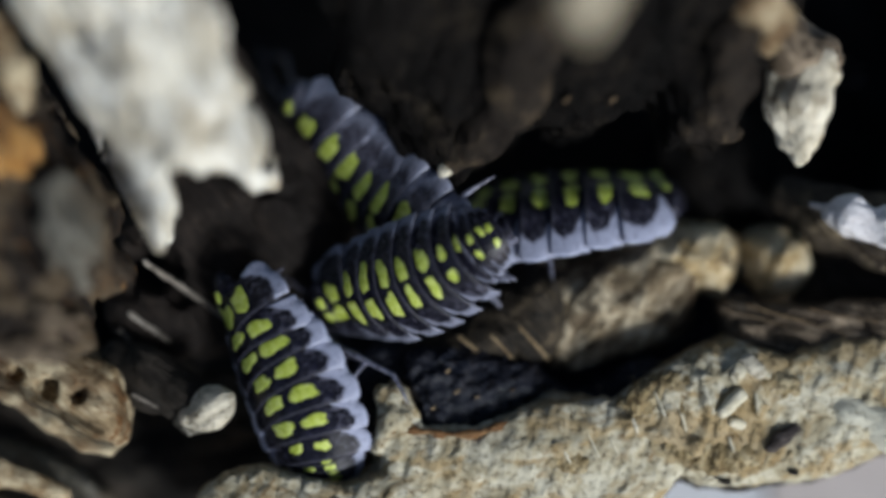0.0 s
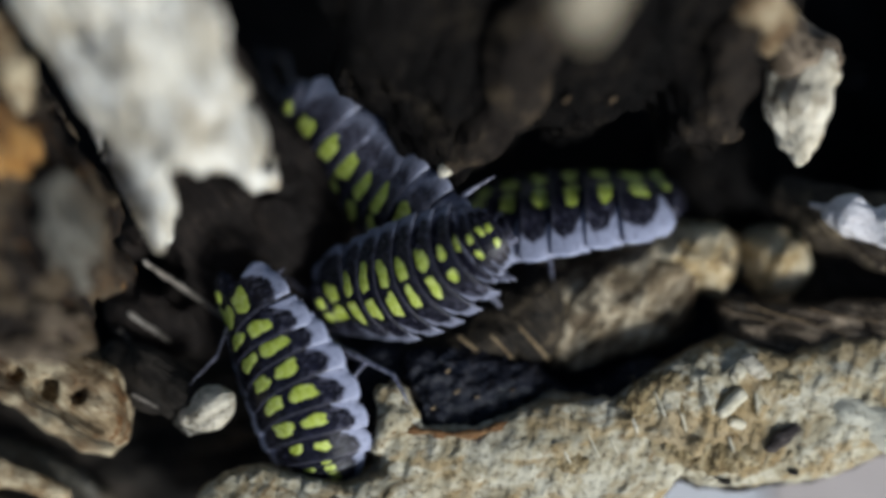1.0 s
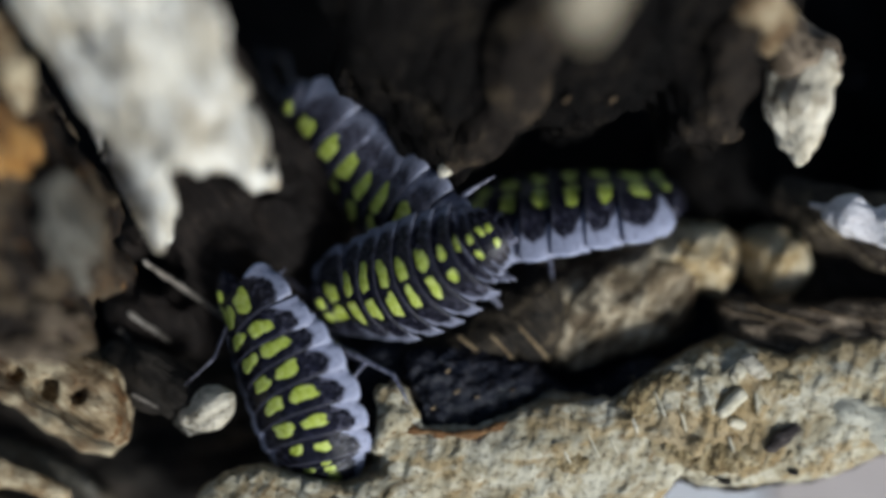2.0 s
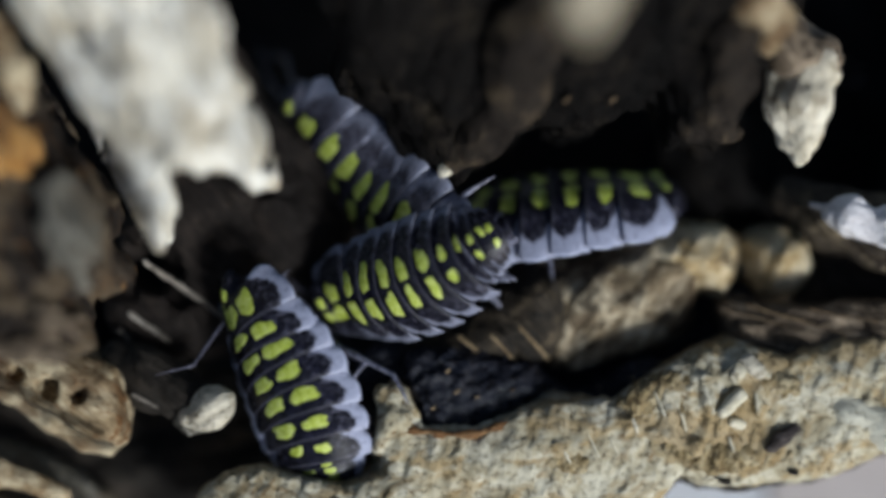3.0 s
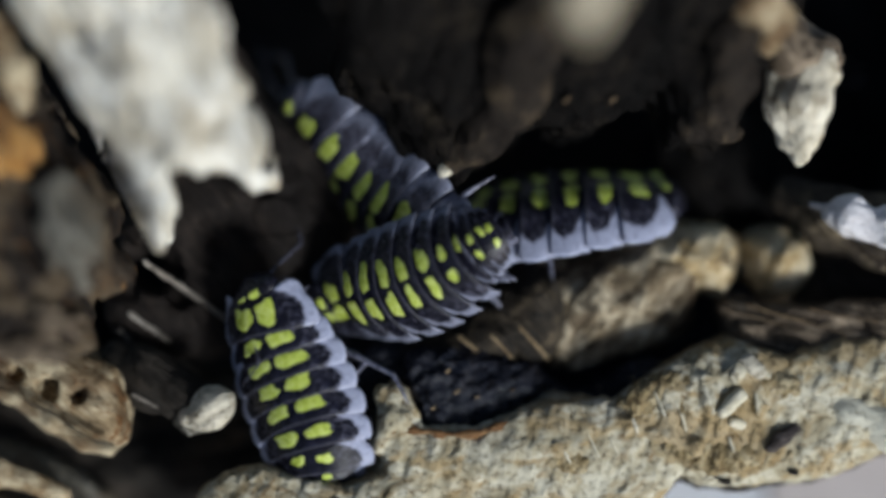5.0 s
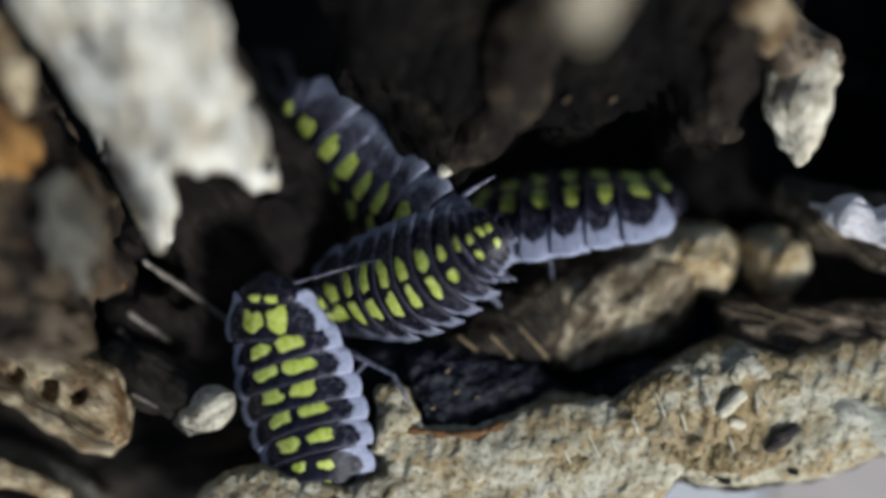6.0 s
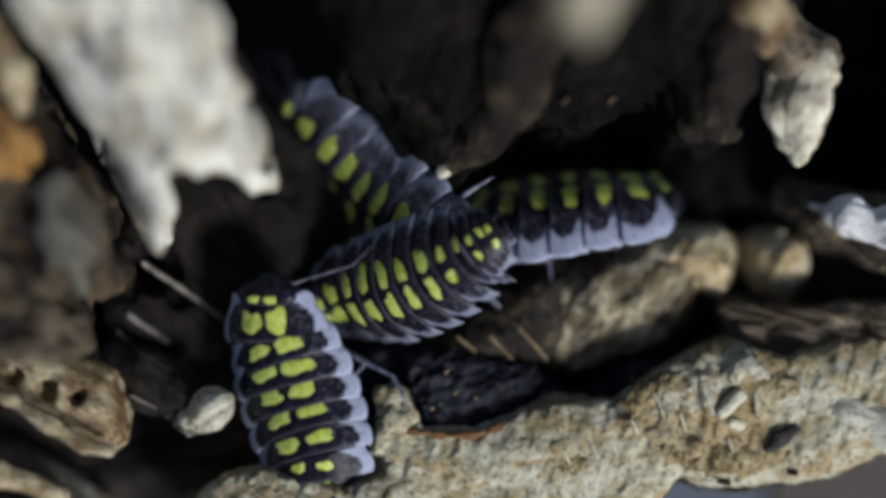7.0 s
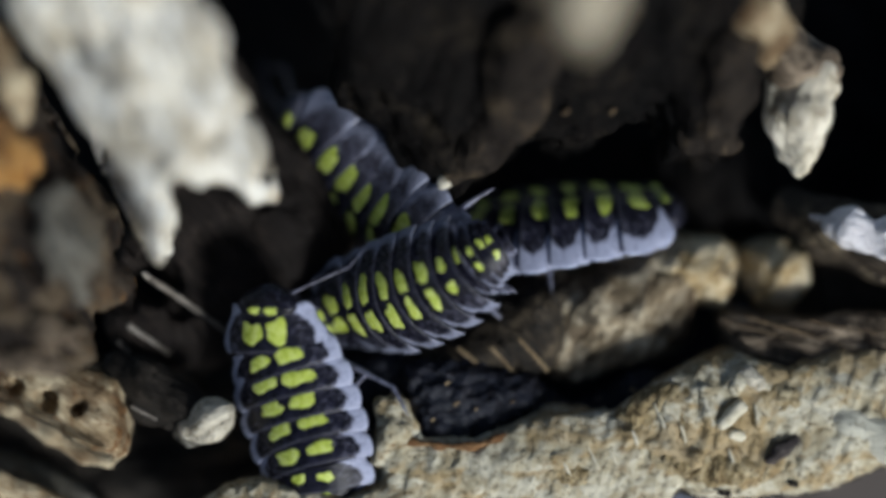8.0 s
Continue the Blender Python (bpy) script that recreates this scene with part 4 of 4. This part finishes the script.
def tube_mesh(name, nodes, sides=8):
    """A jointed limb through nodes (x, y, z, radius), in millimetres."""
    bm = bmesh.new()
    rings = []
    pts = [Vector(n[:3]) for n in nodes]
    for i, n in enumerate(nodes):
        way = (pts[min(i + 1, len(pts) - 1)] - pts[max(i - 1, 0)]).normalized()
        a = way.orthogonal().normalized()
        b = way.cross(a)
        rings.append([bm.verts.new((pts[i] + n[3] * (math.cos(t) * a + math.sin(t) * b)) * MM) for t in [6.28319 * k / sides for k in range(sides)]])
    for r, s in zip(rings, rings[1:]):
        for k in range(sides):
            j = min(range(sides), key=lambda j: (r[0].co - s[j].co).length)
            bm.faces.new((r[k], r[(k + 1) % sides], s[(j + k + 1) % sides], s[(j + k) % sides]))
    bm.faces.new(rings[0])
    bm.faces.new(rings[-1])
    bmesh.ops.recalc_face_normals(bm, faces=bm.faces[:])
    for f in bm.faces:
        f.smooth = True
    me = bpy.data.meshes.new(name)
    bm.to_mesh(me)
    bm.free()
    return me


def limb(joints):
    """Nodes of a limb whose joints are thickened a little."""
    out = []
    for (a, ra), (b, rb) in zip(joints, joints[1:]):
        a, b = Vector(a), Vector(b)
        out += [(*a, ra), (*a.lerp(b, 0.12), ra * 1.15), (*a.lerp(b, 0.5), 0.5 * (ra + rb)), (*a.lerp(b, 0.88), rb * 0.95)]
    out.append((*joints[-1][0], joints[-1][1]))
    return out


def leg_mesh(sign, lean, reach):
    return tube_mesh("leg", limb([((0, sign * 1.5, 0.6), 0.30), ((0.2 * lean, sign * 3.0 * reach, 0.55), 0.27), ((0.6 * lean, sign * 4.4 * reach, -0.2), 0.2), ((1.0 * lean, sign * 5.3 * reach, -1.2), 0.14), ((1.3 * lean, sign * 5.8 * reach, -1.9), 0.05)]))


def antenna_mesh():
    """Points along x to its elbow, then bends to z."""
    return tube_mesh("antenna", limb([((0, 0, 0), 0.2), ((1.0, 0, 0), 0.15), ((2.6, 0, 0.1), 0.13), ((6.0, 0, 0), 0.11), ((7.1, 0, 1.1), 0.07), ((8.2, 0, 2.2), 0.025)]))


def reached(base, elbow, tip):
    """The pose of an antenna from base through elbow towards tip (mm in the face)."""
    b, e, t = Vector(base), Vector(elbow), Vector(tip)
    x = (e - b).normalized()
    y = (t - e).cross(x).normalized()
    z = x.cross(y)
    m = Matrix((x, y, z)).transposed().to_4x4()
    m.translation = b * MM
    return m


def spine(points, rolls, scale):
    """Poses of the segments along a curve through points (tail to head, mm in the face); rolls: the way the back
    faces at the tail and at the head. The head is tucked into the first segment."""
    pts = [Vector(p) for p in points]
    pts = [2 * pts[0] - pts[1]] + pts + [2 * pts[-1] - pts[-2]]
    fine = []
    for i in range(1, len(pts) - 2):
        a, b, c, d = pts[i - 1:i + 3]
        for k in range(24):
            t = k / 24
            fine.append(0.5 * ((2 * b) + (c - a) * t + (2 * a - 5 * b + 4 * c - d) * t * t + (3 * b - a - 3 * c + d) * t ** 3))
    fine.append(pts[-2])
    run = [0.0]
    for a, b in zip(fine, fine[1:]):
        run.append(run[-1] + (b - a).length)
    poses, done = [], 0.0
    for name, length, width, height in SEGMENTS:
        at = run[-1] - (done + length / 2 + (0.85 if name == "head" else 0.0)) * scale
        done += length
        i = max(0, min(len(run) - 2, next((j for j in range(len(run) - 1) if run[j + 1] >= at), len(run) - 2)))
        t = (at - run[i]) / max(1e-9, run[i + 1] - run[i])
        lo, hi = max(0, i - 5), min(len(fine) - 1, i + 6)
        x = (fine[hi] - fine[lo]).normalized()
        up = Vector(rolls[0]).lerp(Vector(rolls[1]), max(0.0, at / run[-1]))
        y = up.cross(x).normalized()
        z = x.cross(y)
        m = Matrix((x, y, z)).transposed().to_4x4()
        m.translation = (fine[i] + (fine[i + 1] - fine[i]) * t + z * (0.45 if name == "head" else 0.0)) * MM
        poses.append(m @ Matrix.Scale(scale, 4))
    return poses


def stretched(a, b, run):
    """The place over or under b that lies run millimetres from a; b itself where that is too far."""
    a, b = Vector(a), Vector(b)
    spare = run * run - (b.x - a.x) ** 2 - (b.y - a.y) ** 2
    if spare <= 0:
        return b
    deep = math.sqrt(spare)
    return Vector((b.x, b.y, a.z + math.copysign(deep, b.z - a.z)))


def feeler_pose(head, sign, elbow, tip):
    """The pose, in the head's space, of the feeler on that side, reaching for places given in the face."""
    base = head @ Vector((0.6 * MM, sign * 0.9 * MM, 0.6 * MM)) / MM
    bend = stretched(base, elbow, 6.1)
    return head.inverted() @ reached(base, bend, stretched(bend, tip, 3.2))


def woodlouse(label, points, rolls, scale, seed, reach={}, feelers={}, spot=1.0, shell=SHELL, point=0.2, front=0.0):
    """A woodlouse in parts along a spine; returns the thing and its back plates from head to tail."""
    rng = random.Random(seed)
    ob = thing("woodlouse", label, "woodlouse", group="woodlice in the hollow")
    plates = []
    for i, ((name, length, width, height), m) in enumerate(zip(SEGMENTS, spine(points, rolls, scale))):
        sweep = -0.72 if i == 1 else 0.10 + 0.05 * max(0, i - 2) if i < 8 else 0.9
        skin = functools.partial(tergite, length=length, width=width, height=height, sweep=sweep, taper=0.18 if i == 1 else 0.05 if i == 2 else 0.0, point=0.0 if i == 1 else point)
        if name == "head":
            p = part(name, head_mesh(name, length, width, height), shell, ob)
            for s in (-1, 1):
                bm = bmesh.new()
                bmesh.ops.create_uvsphere(bm, u_segments=12, v_segments=8, radius=0.32 * MM)
                bmesh.ops.transform(bm, matrix=Matrix.Translation((0.2 * MM, s * 1.95 * MM, 0.95 * MM)) @ Matrix.Diagonal((1.2, 0.7, 0.9, 1)), verts=bm.verts)
                part("eye", bm, EYE, p, "black eye")
                a = part("antenna", antenna_mesh(), FEELER, p, "grey jointed antenna")
                a.matrix_basis = reached((0.6, s * 0.9, 0.6), (2.0, s * 3.0, 0.0), (-1.0, s * 4.4, -0.8))
                if s in feelers:
                    a.matrix_basis = feeler_pose(m, s, *feelers[s])
                part("spot", spot_mesh(lambda u, v: scalp(u, v, length, width, height), 0.05, 0.85, s * 0.06, s * 0.60, rng), SPOT, p, "small yellow-green spot")
        else:
            p = part(name, plate_mesh(name, skin), shell, ob)
            part("belly", belly_mesh(length, width, height), LEG, p, "soft grey underside")
            if name == "segment":
                for s in (-1, 1):
                    w = rng.uniform(0.9, 1.1)
                    v0, v1 = (0.035, 0.50 * w * spot) if 1 < i < 7 else (0.03, 0.44 * w * spot) if i == 1 else (0.10, 0.42 * w * spot)
                    part("spot", spot_mesh(skin, rng.uniform(0.18, 0.24) - front * (i == 1), rng.uniform(0.64, 0.72) + front * (i == 1) - 0.06 * (i == 7), s * v0, s * v1, rng), SPOT, p, "yellow-green spot")
                    if (i, s) not in reach or reach[i, s]:
                        part("leg", leg_mesh(s, 1.0 - i * 0.28, reach.get((i, s), reach.get("rest", 0.52))), LEG, p, "pale grey jointed leg")
            elif name == "tail_segment" and i < 12:
                for s in (-1, 1):
                    if s < 0 or i % 2:
                        part("spot", spot_mesh(skin, 0.22, 0.86, s * 0.10, s * rng.uniform(0.34, 0.52), rng), SPOT, p, "small yellow-green spot")
            elif name == "tail_tip":
                for s in (-1, 1):
                    part("tail_spike", tube_mesh("tail_spike", [(0, s * 0.7, 0.2, 0.25), (-0.8, s * 1.1, 0.15, 0.3), (-1.7, s * 1.35, 0.05, 0.2), (-2.3, s * 1.5, 0, 0.03)]), LEG, p, "pale tail spike")
        p.matrix_basis = m
        plates.append(p)
    return ob, plates


# The climbing woodlouse at the start and at the end of its turn: tail to head, and the way the back faces.
TURNED_AWAY = [(-8.6, -19.9, -5.8), (-9.6, -17.3, -2.3), (-10.6, -14.3, -0.6), (-12.0, -10.7, -0.3), (-14.2, -6.8, -1.0), (-15.9, -3.9, -1.9), (-17.65, -4.25, -4.65)]
TURNED_UP = [(-8.8, -19.5, -6.5), (-9.7, -17.9, -1.7), (-10.4, -15.5, -0.2), (-11.6, -11.8, -0.2), (-12.7, -8.2, 0.0), (-13.5, -5.6, 0.3), (-13.7, -1.1, 1.2)]
ROLL_AWAY = ((-0.13, 0.07, 0.99), (-0.63, -0.40, 0.66))
ROLL_UP = ((-0.24, 0.0, 0.97), (-0.38, 0.01, 0.92))
# How far the turn has gone at each time.
TURN = [(0.0, 0.0), (1.5, 0.03), (2.8, 0.11), (3.2, 0.16), (3.6, 0.24), (4.0, 0.35), (4.4, 0.45), (4.7, 0.54), (5.2, 0.78), (5.6, 0.95), (6.0, 1.0), (8.0, 1.0)]


def turned(f):
    """The climber's plates when its turn has gone that far."""
    poses = []
    for a, b in zip(spine(TURNED_AWAY, ROLL_AWAY, 1.03), spine(TURNED_UP, ROLL_UP, 1.03)):
        (pa, qa, sa), (pb, qb, sb) = a.decompose(), b.decompose()
        poses.append(Matrix.LocRotScale(pa.lerp(pb, f), qa.slerp(qb, f), sa))
    return poses


def planted_leg(p, nodes):
    """A leg of the plate p whose foot stays where it stands; nodes: places in the face and radii."""
    base = Vector(nodes[0][0])
    leg = part("leg", tube_mesh("leg", limb([(tuple(Vector(at) - base), r) for at, r in nodes])), LEG, p, "pale grey jointed leg")
    leg.matrix_basis = p.matrix_basis.inverted() @ Matrix.Translation(base * MM)
    return leg, Matrix.Translation(base * MM)


climber, climber_plates = woodlouse("black woodlouse with yellow spots and pale rim turning over the ledge", TURNED_AWAY, ROLL_AWAY, 1.03, 4, {(4, -1): 0, (5, -1): 0}, front=0.08)
PLANTED = [(4, planted_leg(climber_plates[4], [((-9.4, -7.6, -1.6), 0.26), ((-7.6, -8.4, -0.2), 0.26), ((-4.05, -10.15, 1.6), 0.2), ((-3.2, -11.6, 2.0), 0.14), ((-2.8, -12.5, 1.8), 0.05)])),
           (5, planted_leg(climber_plates[5], [((-8.6, -8.4, -1.6), 0.24), ((-6.25, -9.15, 0.2), 0.22), ((-7.1, -10.2, 0.8), 0.16), ((-7.7, -11.0, 0.4), 0.06)]))]
woodlouse("black woodlouse with two rows of yellow spots beside the ridge", [(7.6, 3.0, -4.2), (3.5, 0.8, 2.0), (0.4, -1.1, 1.8), (-3.8, -2.8, -0.8), (-8.1, -3.8, -4.1), (-10.8, -5.4, -5.7)], ((-0.05, 0.09, 1.0), (0.0, -0.23, 0.97)), 0.953, 8, {(7, 1): 0.8, (6, 1): 0.75}, shell=DARK_SHELL, point=0.9)
woodlouse("large black woodlouse half in shade under the overhanging wood", [(-1.2, -0.2, -14.2), (4.3, 1.5, -8.1), (11.1, 2.7, -6.6), (16.2, 3.2, -6.8), (20.8, 3.8, -8.2)], ((0.0, 0.835, 0.55), (0.0, 0.85, 0.52)), 1.217, 12, {"rest": 0.3, (4, -1): 0.8},
          {-1: ((21.6, 3.7, -13), (22.9, 2.4, -14)), 1: ((21.2, 5.0, -14), (22.6, 4.0, -16))}, 0.82, BROAD_SHELL, 0.1)
woodlouse("dusky woodlouse climbing into the dark crevice, yellow spots along its back", [(0.95, 0.25, -3.0), (-1.95, 2.8, -4.0), (-5.75, 5.95, -6.2), (-10.3, 11.0, -7.6), (-12.75, 14.15, -9.4)], ((-0.55, -0.48, 0.68), (-0.55, -0.50, 0.67)), 1.196, 16, {(7, -1): 1.0},
          {-1: ((-13.6, 16.7, -13), (-15.4, 17.5, -14)), 1: ((-15.4, 15.0, -13), (-16.7, 16.8, -14))}, 1.0, DUSKY_SHELL, 0.1)

# Where the climber's feelers reach: time, elbow, tip.
LEFT_FEELER = [(0.0, (-18.9, -7.5, -6), (-20.5, -9.4, -6)), (1.0, (-18.2, -8.6, 3), (-21.5, -10.2, 0)), (1.7, (-18.2, -8.6, 3), (-21.5, -10.0, 0)), (2.8, (-20.5, -10.2, 1), (-23.6, -11.3, 1)),
               (3.5, (-21.6, -10.9, 1), (-24.5, -9.5, 1.5)), (4.0, (-19.4, -10.3, 1), (-22.6, -9.4, 1.5)), (4.4, (-17.4, -6.8, 6), (-20.0, -6.6, 5)), (4.7, (-16.8, -7.0, 6), (-19.6, -6.9, 5)),
               (5.6, (-16.8, -3.7, -3), (-17.8, -6.1, -4)), (8.0, (-16.8, -3.7, -3), (-17.8, -6.1, -4))]
RIGHT_FEELER = [(0.0, (-15.0, -1.4, -8), (-13.6, -0.4, -8)), (4.4, (-12.9, -1.0, -5), (-11.8, 0.0, -6)), (4.7, (-12.1, -1.0, -4), (-11.0, 0.0, -5)), (5.6, (-7.5, -1.1, 1.5), (-4.7, -0.2, 2)),
                (6.5, (-6.6, -1.0, 2), (-3.6, 0.0, 2)), (7.2, (-6.6, -1.0, 2), (-3.6, 0.1, 2)), (8.0, (-6.7, -0.1, 2), (-4.6, 1.7, 2))]


def turn_at(t):
    for (a, fa), (b, fb) in zip(TURN, TURN[1:]):
        if t <= b:
            return fa + (fb - fa) * (t - a) / (b - a)
    return 1.0


def motions():
    """The climbing woodlouse swings its front half out of the crevice, plate by plate, feeling its way; stand-in sheets
    for passing shade slide over the table.
    """
    keyed = [(t, turned(f)) for t, f in TURN]
    for i, p in enumerate(climber_plates):
        walk(p, [(t, poses[i]) for t, poses in keyed])
    for i, (leg, stand) in PLANTED:
        walk(leg, [(t, poses[i].inverted() @ stand) for t, poses in keyed])
    feelers = [o for o in climber_plates[0].children if o.name.startswith("antenna")]
    for o, side_sign, rows in ((feelers[0], -1, RIGHT_FEELER), (feelers[1], 1, LEFT_FEELER)):
        walk(o, [(t, feeler_pose(turned(turn_at(t))[0], side_sign, e, p)) for t, e, p in rows])
    for o, rows in SLIDES:
        walk(o, [(t, pose(x, y, z)) for t, x, y, z in rows])


motions()
